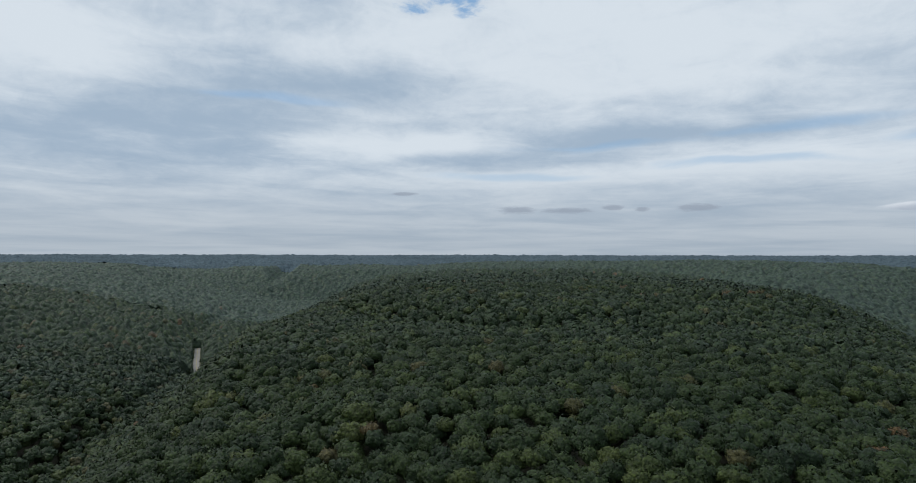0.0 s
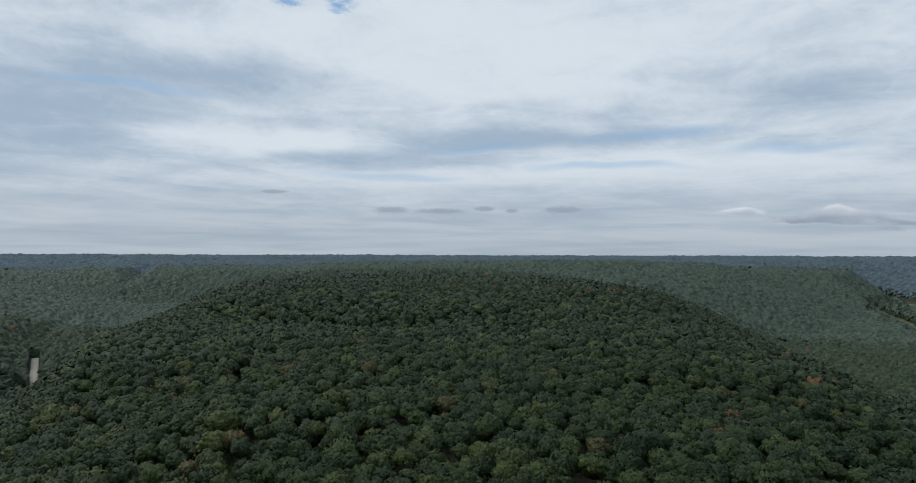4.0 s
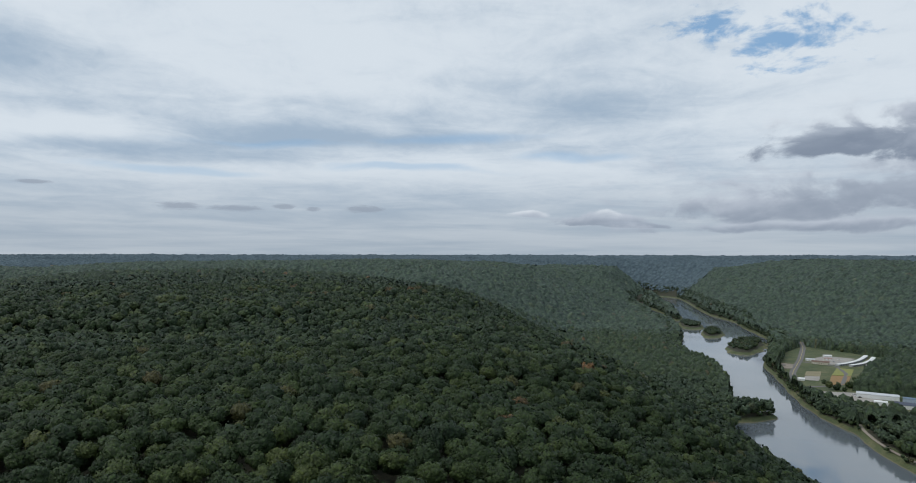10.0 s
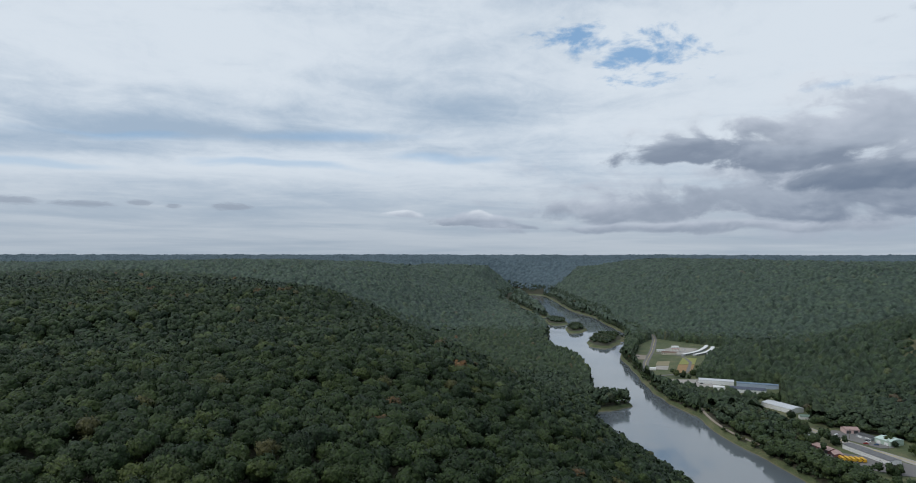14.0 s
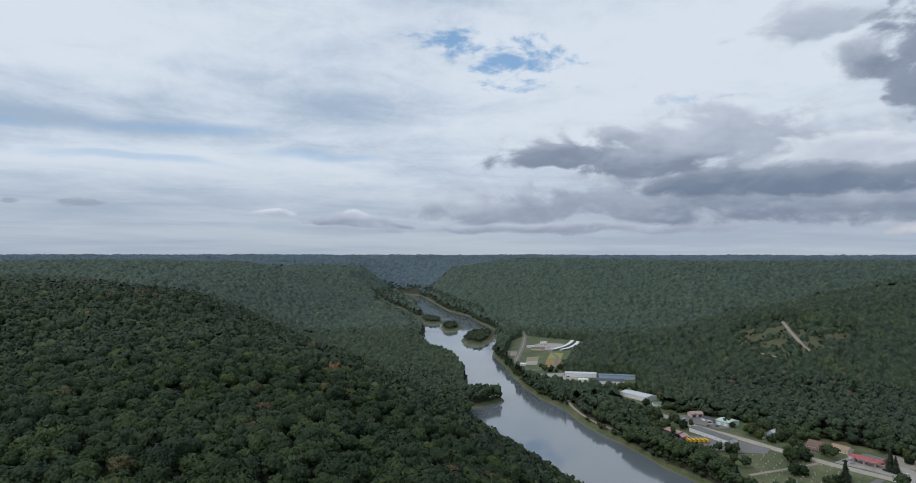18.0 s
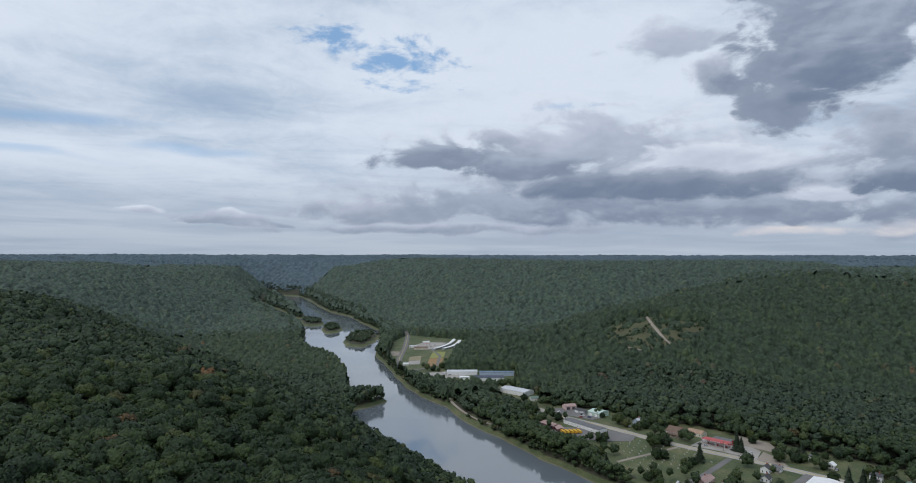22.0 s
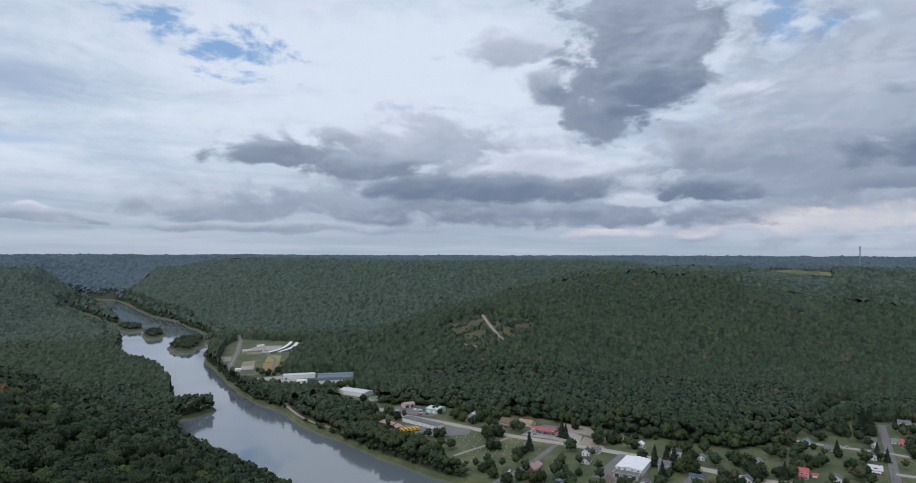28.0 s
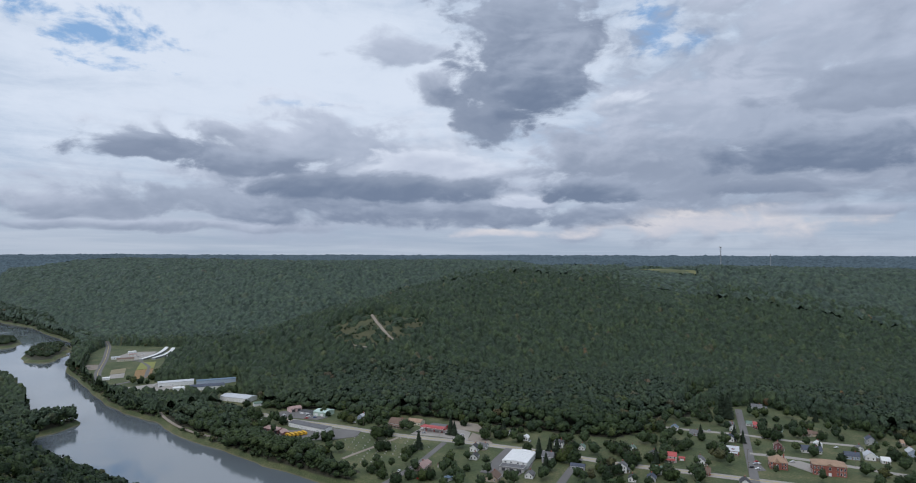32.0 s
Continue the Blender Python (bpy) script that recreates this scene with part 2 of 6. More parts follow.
LEAF_STOPS = ((0.0, (0.013, 0.027, 0.010)), (0.25, (0.018, 0.034, 0.011)), (0.5, (0.025, 0.043, 0.013)), (0.72, (0.036, 0.056, 0.016)),
              (0.86, (0.054, 0.071, 0.019)), (0.93, (0.066, 0.061, 0.025)), (0.975, (0.090, 0.055, 0.024)), (1.0, (0.13, 0.064, 0.023)))


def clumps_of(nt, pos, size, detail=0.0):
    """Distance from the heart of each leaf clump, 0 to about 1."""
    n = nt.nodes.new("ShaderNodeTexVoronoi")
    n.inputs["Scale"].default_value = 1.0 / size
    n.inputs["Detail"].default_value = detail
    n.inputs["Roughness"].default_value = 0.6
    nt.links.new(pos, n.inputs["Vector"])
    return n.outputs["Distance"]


def foliage(name, per_object=False, grain=1.1, relief=0.6, haze_mix=0.0, lobe=1.2, depth=0.9):
    m, nt, b = material(name)
    if per_object:
        tint = nt.nodes.new("ShaderNodeObjectInfo").outputs["Random"]
    else:
        at = nt.nodes.new("ShaderNodeAttribute")
        at.attribute_name = "tint"
        tint = at.outputs["Fac"]
    pos = place_of(nt)
    clump = noise_tex(nt, pos, grain, 5.0, 0.7)
    patch = noise_tex(nt, pos, 0.012, 3.0, 0.5)
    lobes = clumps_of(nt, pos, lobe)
    shifted = soft_cap(nt, "ADD", soft_cap(nt, "MULTIPLY", tint, 0.86 if per_object else 0.97), soft_cap(nt, "MULTIPLY", soft_cap(nt, "SUBTRACT", patch, 0.5), 0.35), clamp=True)
    col = ramp(nt, shifted, LEAF_STOPS)
    # bluish distance haze, mixed straight into the leaf colour
    col = mix_rgb(nt, haze_mix, col, (0.080, 0.114, 0.114))
    col = mix_rgb(nt, 1.0, col, ramp(nt, clump, ((0.32, (0.64, 0.65, 0.64)), (0.5, (1.0, 1.0, 0.98)), (0.68, (1.42, 1.40, 1.26)))), "MULTIPLY")
    # painted self-shade: clump hearts lightened as if lit, creases between them darkened
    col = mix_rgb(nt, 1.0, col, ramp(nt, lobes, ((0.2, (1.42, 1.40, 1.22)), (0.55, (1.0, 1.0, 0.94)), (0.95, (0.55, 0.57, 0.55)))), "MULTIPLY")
    nt.links.new(col, b.inputs["Base Color"])
    b.inputs["Roughness"].default_value = 0.62
    b.inputs["Specular IOR Level"].default_value = 0.25
    height = soft_cap(nt, "SUBTRACT", soft_cap(nt, "MULTIPLY", clump, 0.5), lobes)
    bump(nt, b, height, relief, depth * lobe)
    return m


def speckled(name, dark, light, scale, rough=0.85, relief=0.15, wide=0.02, metallic=0.0, spec=0.3):
    """A surface with grain at one scale and stains at a wider one."""
    m, nt, b = material(name)
    pos = place_of(nt)
    fine = noise_tex(nt, pos, scale, 5.0, 0.65)
    stain = noise_tex(nt, pos, wide, 3.0, 0.6)
    fac = soft_cap(nt, "ADD", soft_cap(nt, "MULTIPLY", fine, 0.55), soft_cap(nt, "MULTIPLY", stain, 0.45))
    nt.links.new(ramp(nt, fac, ((0.3, dark), (0.7, light))), b.inputs["Base Color"])
    b.inputs["Roughness"].default_value, b.inputs["Metallic"].default_value = rough, metallic
    b.inputs["Specular IOR Level"].default_value = spec
    if relief:
        bump(nt, b, fine, relief, 1.0 / scale)
    return m


MAT = {
    # farther bands carry more painted haze in their leaf colour
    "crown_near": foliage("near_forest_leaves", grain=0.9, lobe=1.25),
    "crown": foliage("forest_leaves", grain=0.55, haze_mix=0.07, lobe=2.0),
    "crown_mid": foliage("valley_forest_leaves", grain=0.42, relief=0.8, haze_mix=0.25, lobe=3.2),
    "canopy_mid": foliage("valley_canopy_leaves", grain=0.36, relief=1.0, haze_mix=0.2, lobe=8.5, depth=0.6),
    "crown_far": foliage("far_forest_leaves", grain=0.16, relief=1.0, haze_mix=0.46, lobe=11.0, depth=0.5),
    "tree_leaves": foliage("tree_leaves", per_object=True, grain=0.8),
    "tree_leaves_near": foliage("near_tree_leaves", per_object=True, grain=0.9),
    "bark": speckled("bark", (0.05, 0.04, 0.03), (0.15, 0.12, 0.095), 3.0, 0.9, 0.5, 0.6),
    "forest_floor": speckled("forest_floor", (0.018, 0.022, 0.012), (0.05, 0.045, 0.025), 0.6, 0.95, 0.4),
    "lawn": speckled("lawn", (0.055, 0.085, 0.026), (0.115, 0.14, 0.05), 0.5, 0.9, 0.25, 0.03),
    "meadow": speckled("meadow", (0.10, 0.115, 0.045), (0.21, 0.20, 0.085), 0.4, 0.9, 0.25, 0.03),
    "asphalt": speckled("asphalt", (0.12, 0.115, 0.11), (0.20, 0.19, 0.18), 1.4, 0.85, 0.1, 0.06),
    "concrete": speckled("pale_concrete", (0.25, 0.235, 0.21), (0.40, 0.37, 0.33), 1.0, 0.85, 0.1, 0.06),
    "gravel": speckled("gravel", (0.20, 0.17, 0.14), (0.36, 0.31, 0.25), 1.2, 0.9, 0.3, 0.05),
    "sand": speckled("sand_bar", (0.19, 0.165, 0.10), (0.33, 0.29, 0.18), 0.8, 0.9, 0.2, 0.05),
}


def make_water():
    m, nt, b = material("river_water")
    pos = place_of(nt)
    b.inputs["Base Color"].default_value = (0.13, 0.15, 0.165, 1.0)
    b.inputs["IOR"].default_value = 1.78
    patch = noise_tex(nt, vec_math(nt, "MULTIPLY", pos, (0.010, 0.006, 1.0)), 1.0, 4.0, 0.6, 0.6)
    nt.links.new(step(nt, patch, 0.42, 0.66, 0.02, 0.12), b.inputs["Roughness"])
    ripple = noise_tex(nt, pos, 0.35, 4.0, 0.6)
    bump(nt, b, ripple, 0.025, 0.4)
    return m


MAT["water"] = make_water()


ROOF_COLOURS = {
    "roof_grey": ((0.10, 0.10, 0.105), (0.19, 0.19, 0.19)), "roof_dark": ((0.045, 0.047, 0.05), (0.10, 0.10, 0.10)), "roof_brown": ((0.12, 0.08, 0.06), (0.22, 0.15, 0.115)),
    "roof_tan": ((0.26, 0.17, 0.11), (0.42, 0.29, 0.20)), "roof_red": ((0.34, 0.07, 0.07), (0.52, 0.13, 0.12)), "roof_green": ((0.10, 0.16, 0.13), (0.20, 0.27, 0.22)),
    "roof_blue": ((0.10, 0.15, 0.21), (0.20, 0.27, 0.34)), "roof_pale": ((0.42, 0.44, 0.46), (0.62, 0.63, 0.64)), "roof_white": ((0.62, 0.62, 0.61), (0.82, 0.82, 0.80)),
    "roof_slate_blue": ((0.05, 0.06, 0.085), (0.11, 0.125, 0.16)), "roof_pink": ((0.30, 0.20, 0.18), (0.44, 0.31, 0.28)), "roof_mint": ((0.42, 0.54, 0.48), (0.58, 0.68, 0.62)),
}
for key, (a, b) in ROOF_COLOURS.items():
    MAT[key] = speckled(key, a, b, 1.8, 0.75, 0.25, 0.35)
WALL_COLOURS = {
    "white_boards": ((0.62, 0.62, 0.60), (0.80, 0.80, 0.77)), "cream_boards": ((0.52, 0.47, 0.37), (0.68, 0.62, 0.50)), "grey_boards": ((0.28, 0.29, 0.30), (0.42, 0.43, 0.44)),
    "blue_boards": ((0.28, 0.34, 0.42), (0.42, 0.48, 0.56)), "green_boards": ((0.34, 0.44, 0.36), (0.48, 0.58, 0.48)), "tan_boards": ((0.36, 0.29, 0.21), (0.50, 0.42, 0.32)),
    "pink_boards": ((0.52, 0.36, 0.33), (0.66, 0.49, 0.45)), "brick": ((0.20, 0.065, 0.05), (0.36, 0.13, 0.095)), "maroon_boards": ((0.14, 0.055, 0.06), (0.22, 0.09, 0.09)),
    "white_trim": ((0.66, 0.66, 0.64), (0.82, 0.82, 0.80)), "dark_trim": ((0.04, 0.04, 0.045), (0.08, 0.08, 0.085)), "deck": ((0.22, 0.18, 0.14), (0.34, 0.29, 0.23)),
    "door_paint": ((0.16, 0.09, 0.07), (0.25, 0.15, 0.12)), "block": ((0.36, 0.35, 0.33), (0.50, 0.49, 0.46)), "stone": ((0.30, 0.29, 0.27), (0.50, 0.49, 0.46)),
    "steel": ((0.22, 0.23, 0.24), (0.36, 0.37, 0.38)), "wood_pole": ((0.10, 0.08, 0.06), (0.19, 0.155, 0.12)), "yellow_paint": ((0.60, 0.34, 0.03), (0.72, 0.44, 0.05)),
    "red_paint": ((0.42, 0.05, 0.045), (0.55, 0.09, 0.075)), "road_paint": ((0.40, 0.31, 0.10), (0.55, 0.44, 0.16)), "field_yellow": ((0.17, 0.19, 0.045), (0.28, 0.28, 0.075)),
    "field_orange": ((0.20, 0.13, 0.05), (0.34, 0.20, 0.085)), "rubber": ((0.02, 0.02, 0.02), (0.04, 0.04, 0.04)),
}
for key, (a, b) in WALL_COLOURS.items():
    MAT[key] = speckled(key, a, b, 2.6, 0.7, 0.12, 0.4)


def make_glass(name, tone, rough):
    m, nt, b = material(name)
    smudge = noise_tex(nt, place_of(nt), 1.3, 3.0, 0.6)
    nt.links.new(step(nt, smudge, 0.3, 0.7, rough, rough + 0.12), b.inputs["Roughness"])
    b.inputs["Base Color"].default_value = (*tone, 1.0)
    b.inputs["IOR"].default_value = 1.5
    return m


MAT["glass"] = make_glass("window_glass", (0.025, 0.03, 0.035), 0.04)
for key, tone in (("car_white", (0.70, 0.70, 0.70)), ("car_silver", (0.35, 0.36, 0.38)), ("car_red", (0.33, 0.03, 0.03)), ("car_black", (0.025, 0.025, 0.03)), ("car_blue", (0.05, 0.09, 0.20))):
    MAT[key] = make_glass(key, tone, 0.18)
MAT["needles"] = speckled("needles", (0.022, 0.036, 0.022), (0.055, 0.078, 0.042), 1.2, 0.7, 0.5, 0.3)


def make_ground():
    """Leaf litter under the woods, grass in the open, silt along the water."""
    m, nt, b = material("valley_ground")
    pos = place_of(nt)
    xyz = nt.nodes.new("ShaderNodeSeparateXYZ")
    nt.links.new(pos, xyz.inputs[0])
    fine, wide = noise_tex(nt, pos, 0.6, 5.0, 0.65), noise_tex(nt, pos, 0.035, 4.0, 0.6)
    litter = ramp(nt, fine, ((0.3, (0.02, 0.024, 0.013)), (0.7, (0.055, 0.05, 0.028))))
    both = soft_cap(nt, "ADD", soft_cap(nt, "MULTIPLY", fine, 0.5), soft_cap(nt, "MULTIPLY", wide, 0.5))
    grass = ramp(nt, both, ((0.36, (0.040, 0.058, 0.022)), (0.47, (0.066, 0.086, 0.032)), (0.55, (0.098, 0.108, 0.045)), (0.64, (0.165, 0.150, 0.075))))
    dry = ramp(nt, both, ((0.3, (0.046, 0.058, 0.024)), (0.7, (0.105, 0.096, 0.047))))
    silt = ramp(nt, both, ((0.3, (0.075, 0.07, 0.042)), (0.7, (0.19, 0.17, 0.10))))
    open_at, dry_at = nt.nodes.new("ShaderNodeAttribute"), nt.nodes.new("ShaderNodeAttribute")
    open_at.attribute_name, dry_at.attribute_name = "open", "dry"
    shift = soft_cap(nt, "MULTIPLY", soft_cap(nt, "SUBTRACT", both, 0.5), 0.9)
    low = step(nt, soft_cap(nt, "ADD", xyz.outputs[2], soft_cap(nt, "MULTIPLY", shift, 2.5)), 3.4, 4.6, 1.0, 0.0)
    is_open = soft_cap(nt, "MAXIMUM", step(nt, soft_cap(nt, "ADD", open_at.outputs["Fac"], shift), 0.35, 0.6), low)
    col = mix_rgb(nt, is_open, litter, grass)
    col = mix_rgb(nt, step(nt, soft_cap(nt, "ADD", dry_at.outputs["Fac"], shift), 0.35, 0.65), col, dry)
    col = mix_rgb(nt, step(nt, soft_cap(nt, "ADD", xyz.outputs[2], soft_cap(nt, "MULTIPLY", shift, 2.0)), 0.2, 1.0, 1.0, 0.0), col, silt)
    nt.links.new(col, b.inputs["Base Color"])
    b.inputs["Roughness"].default_value = 0.92
    bump(nt, b, fine, 0.3, 0.6)
    return m


MAT["ground"] = make_ground()


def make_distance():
    """The last ridges, with the pale blue of distant haze painted into their colour."""
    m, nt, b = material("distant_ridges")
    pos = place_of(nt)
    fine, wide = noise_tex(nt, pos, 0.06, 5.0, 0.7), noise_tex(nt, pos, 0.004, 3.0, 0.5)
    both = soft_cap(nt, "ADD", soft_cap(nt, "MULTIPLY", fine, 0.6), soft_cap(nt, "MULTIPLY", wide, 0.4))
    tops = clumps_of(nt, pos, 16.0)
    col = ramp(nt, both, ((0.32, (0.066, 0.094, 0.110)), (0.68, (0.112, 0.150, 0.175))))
    # shade between the tree tops, put into the colour as well
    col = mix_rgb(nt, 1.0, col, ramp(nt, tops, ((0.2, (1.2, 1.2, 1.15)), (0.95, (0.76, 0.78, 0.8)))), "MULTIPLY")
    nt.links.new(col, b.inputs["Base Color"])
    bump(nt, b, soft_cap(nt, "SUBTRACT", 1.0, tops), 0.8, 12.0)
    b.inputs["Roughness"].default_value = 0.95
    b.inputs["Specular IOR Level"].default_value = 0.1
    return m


MAT["distance"] = make_distance()

# ---------------------------------------------------------------- lie of the land
def smooth(v, lo, hi):
    t = np.clip((np.asarray(v, float) - lo) / (hi - lo), 0.0, 1.0)
    return t * t * (3 - 2 * t)


def waves(x, y, size, seed=0.0):
    """Slow rolling unevenness, about -1 to 1."""
    u, v = np.asarray(x, float) / size, np.asarray(y, float) / size
    a = np.sin(u * 1.7 + 1.3 * np.sin(v * 1.1 + seed) + seed * 2.1) * np.cos(v * 1.9 + 0.9 * np.sin(u * 1.3 - seed))
    b = np.sin(u * 4.1 - v * 2.3 + seed * 3.7 + 1.1 * np.sin(v * 3.1)) * np.cos(v * 4.7 + u * 1.7 + seed)
    return 0.68 * a + 0.32 * b


def along(x, y, pts):
    """Distance from a line of stations, and the other columns of its stations at the nearest point."""
    x, y = np.asarray(x, float), np.asarray(y, float)
    best, extra = np.full(x.shape, 1e9), None
    for p, q in zip(pts[:-1], pts[1:]):
        dx, dy = q[0] - p[0], q[1] - p[1]
        t = np.clip(((x - p[0]) * dx + (y - p[1]) * dy) / (dx * dx + dy * dy), 0, 1)
        d = np.hypot(x - p[0] - t * dx, y - p[1] - t * dy)
        cols = [p[k] + t * (q[k] - p[k]) for k in range(2, len(p))]
        near = d < best
        extra = cols if extra is None else [np.where(near, c, e) for c, e in zip(cols, extra)]
        best = np.minimum(best, d)
    return best, extra


def ridge(x, y, pts, slope, round_off=55.0):
    """A hill along a line of stations x, y, crest height, half width of its top."""
    out = None
    for p, q in zip(pts[:-1], pts[1:]):
        d, (z, w) = along(x, y, (p, q))
        k = d - w
        v = z - slope * 0.5 * (k + np.sqrt(k * k + round_off ** 2))
        out = v if out is None else np.maximum(out, v)
    return out


# stations: x, y, half width
RIVER = ((520, -1600, 65), (400, -500, 62), (395, -150, 60), (420, 40, 60), (472, 182, 60), (538, 292, 64), (592, 378, 66), (648, 427, 60), (702, 489, 48),
         (752, 535, 40), (800, 580, 37), (862, 640, 39), (912, 692, 41), (957, 757, 58), (1075, 862, 82), (1240, 985, 88), (1385, 1150, 84), (1500, 1260, 76), (1612, 1400, 52),
         (1790, 1600, 48), (1980, 1810, 58), (2160, 2050, 62), (2150, 2280, 60), (2030, 2560, 50))
SIDE_CHANNEL = ((1330, 1180, 14), (1454, 1375, 22), (1553, 1490, 18), (1661, 1645, 14), (1836, 1875, 10), (1960, 1960, 8))
# islands: x, y, half length, half width, heading
ISLANDS = ((1160, 872, 126, 34, 32), (1278, 1052, 92, 26, 38), (1372, 1200, 100, 30, 46), (1520, 1395, 120, 24, 48), (1700, 1590, 120, 26, 48))
CREEK = ((-150, -700, 5), (-190, -100, 7), (-238, 250, 10), (-290, 470, 13), (-348, 850, 20), (-456, 1122, 24), (-560, 1600, 34), (-660, 2180, 52), (-720, 2600, 78), (-760, 2950, 112))
SPUR = ((30, -260, 82, 90), (45, -60, 100, 115), (48, 150, 110, 130), (48, 300, 117, 170), (70, 513, 122, 278), (133, 758, 143, 270), (140, 1128, 148, 293), (149, 1599, 133, 238), (250, 2000, 125, 200))
WEST_HILL = ((-820, -300, 120, 120), (-860, 300, 122, 150), (-950, 900, 134, 180), (-1300, 1700, 140, 250), (-1750, 2900, 150, 350), (-2200, 4300, 160, 400))
WEST_NOSE = ((-1420, 1750, 142, 120), (-1180, 2150, 138, 70), (-980, 2310, 104, 25))
NORTH_HILL = ((700, 1450, 134, 60), (950, 1650, 146, 85), (1170, 1890, 157, 110), (900, 2300, 158, 250), (100, 2700, 148, 200))
EAST_HILL = ((2450, 3400, 110, 80), (2750, 2900, 148, 140), (2900, 2350, 160, 150), (2500, 1650, 161, 160), (2100, 1000, 160, 180), (1950, 600, 158, 150), (2500, 200, 156, 300))
TOWN_HILL = ((1045, 430, 50, 20), (1180, 210, 99, 68), (1400, 75, 128, 90), (1540, -30, 148, 130), (1630, -335, 151, 125), (1750, -1000, 140, 250), (1500, -1700, 138, 250))
FLOOR = 6.0


def river_edge(x, y):
    d, (w,) = along(x, y, RIVER)
    e, (v,) = along(x, y, SIDE_CHANNEL)
    sd = np.minimum(d - w, e - v)
    sd = sd + 2.2 * waves(x, y, 34.0, 2.0) + 1.4 * waves(x, y, 13.0, 5.0)
    # the spit on the inner bank
    d, (w,) = along(x, y, ((630, 514, 30), (658, 496, 23), (680, 484, 12)))
    sd = np.maximum(sd, np.minimum(w - d, 9.0))
    for ix, iy, ra, rb, turn in ISLANDS:
        c, s = math.cos(radians(turn)), math.sin(radians(turn))
        u, v = (x - ix) * c + (y - iy) * s, -(x - ix) * s + (y - iy) * c
        r = np.hypot(u / ra, v / rb) + 0.16 * waves(x, y, 17.0, ix * 0.01)
        sd = np.maximum(sd, np.minimum((1 - r) * rb, 9.0))
    return sd


def land(x, y):
    x, y = np.asarray(x, float), np.asarray(y, float)
    r = np.hypot(x, y)
    calm = 1 - 0.75 * smooth(r, 3300, 4300)
    far = 110 + 58 * smooth(r, 2300, 4200) + calm * (13 * waves(x, y, 420, 1.0) + 6 * waves(x, y, 150, 4.0))
    far = far - 400 * (1 - smooth(r, 1900, 2700))
    parts = [ridge(x, y, SPUR, 0.68, 60.0), ridge(x, y, WEST_HILL, 0.24, 120.0), ridge(x, y, WEST_NOSE, 0.34, 60.0), ridge(x, y, NORTH_HILL, 0.42, 90.0),
             ridge(x, y, EAST_HILL, 0.36, 90.0), ridge(x, y, TOWN_HILL, 0.36, 70.0), far]
    k = 5.0
    h = np.full(x.shape, math.exp(FLOOR / k))
    for p in parts:
        h = h + np.exp(np.minimum(p, 260) / k)
    h = k * np.log(h)
    rough = smooth(h, 12, 40)
    h = h + rough * (4.0 * waves(x, y, 95, 0.5) + 1.5 * waves(x, y, 33, 3.0))
    # the domed hay field on the hilltop
    h = h + 9.0 * np.exp(-((x - 1600) ** 2 + (y + 375) ** 2) / (2 * 95.0 ** 2))
    d, (z,) = along(x, y, CREEK)
    h = np.minimum(h, z + np.maximum(d - 14, 0) * 0.85 + 120 * smooth(r, 2900, 4100))
    sd = river_edge(x, y)
    h = np.minimum(h, -4.0 + np.maximum(sd + 5.0, 0) * 0.9 + 190 * smooth(r, 3000, 4000))
    return h


def land_at(x, y):
    return float(land(np.array([x], float), np.array([y], float))[0])


def inside(x, y, poly):
    x, y = np.asarray(x, float), np.asarray(y, float)
    hit = np.zeros(x.shape, bool)
    for (ax, ay), (bx, by) in zip(poly, poly[1:] + poly[:1]):
        cross = (ay > y) != (by > y)
        hit ^= cross & (x < (bx - ax) * (y - ay) / ((by - ay) or 1e-9) + ax)
    return hit


def mesh_of(name, verts, faces, mat, tint=None, shade=True):
    me = bpy.data.meshes.new(name)
    faces = np.asarray(faces, np.int32)
    n, w = faces.shape
    me.vertices.add(len(verts))
    me.vertices.foreach_set("co", np.asarray(verts, np.float32).ravel())
    me.loops.add(n * w)
    me.loops.foreach_set("vertex_index", faces.ravel())
    me.polygons.add(n)
    me.polygons.foreach_set("loop_start", np.arange(0, n * w, w, dtype=np.int32))
    me.polygons.foreach_set("use_smooth", np.full(n, shade))
    if tint is not None:
        a = me.attributes.new("tint", "FLOAT", "POINT")
        a.data.foreach_set("value", np.asarray(tint, np.float32))
    me.materials.append(mat)
    me.update(calc_edges=True)
    return me


def stretch(fine_lo, fine_hi, fine, end):
    """Grid lines: even in the middle, widening outwards."""
    mid = list(np.arange(fine_lo, fine_hi + 0.1, fine))
    for sign in (-1, 1):
        v, s = (fine_lo, fine) if sign < 0 else (fine_hi, fine)
        side = []
        while abs(v) < end:
            s = min(s * 1.12, 90.0)
            v += sign * s
            side.append(v)
        mid = side[::-1] + mid if sign < 0 else mid + side
    return np.array(mid)


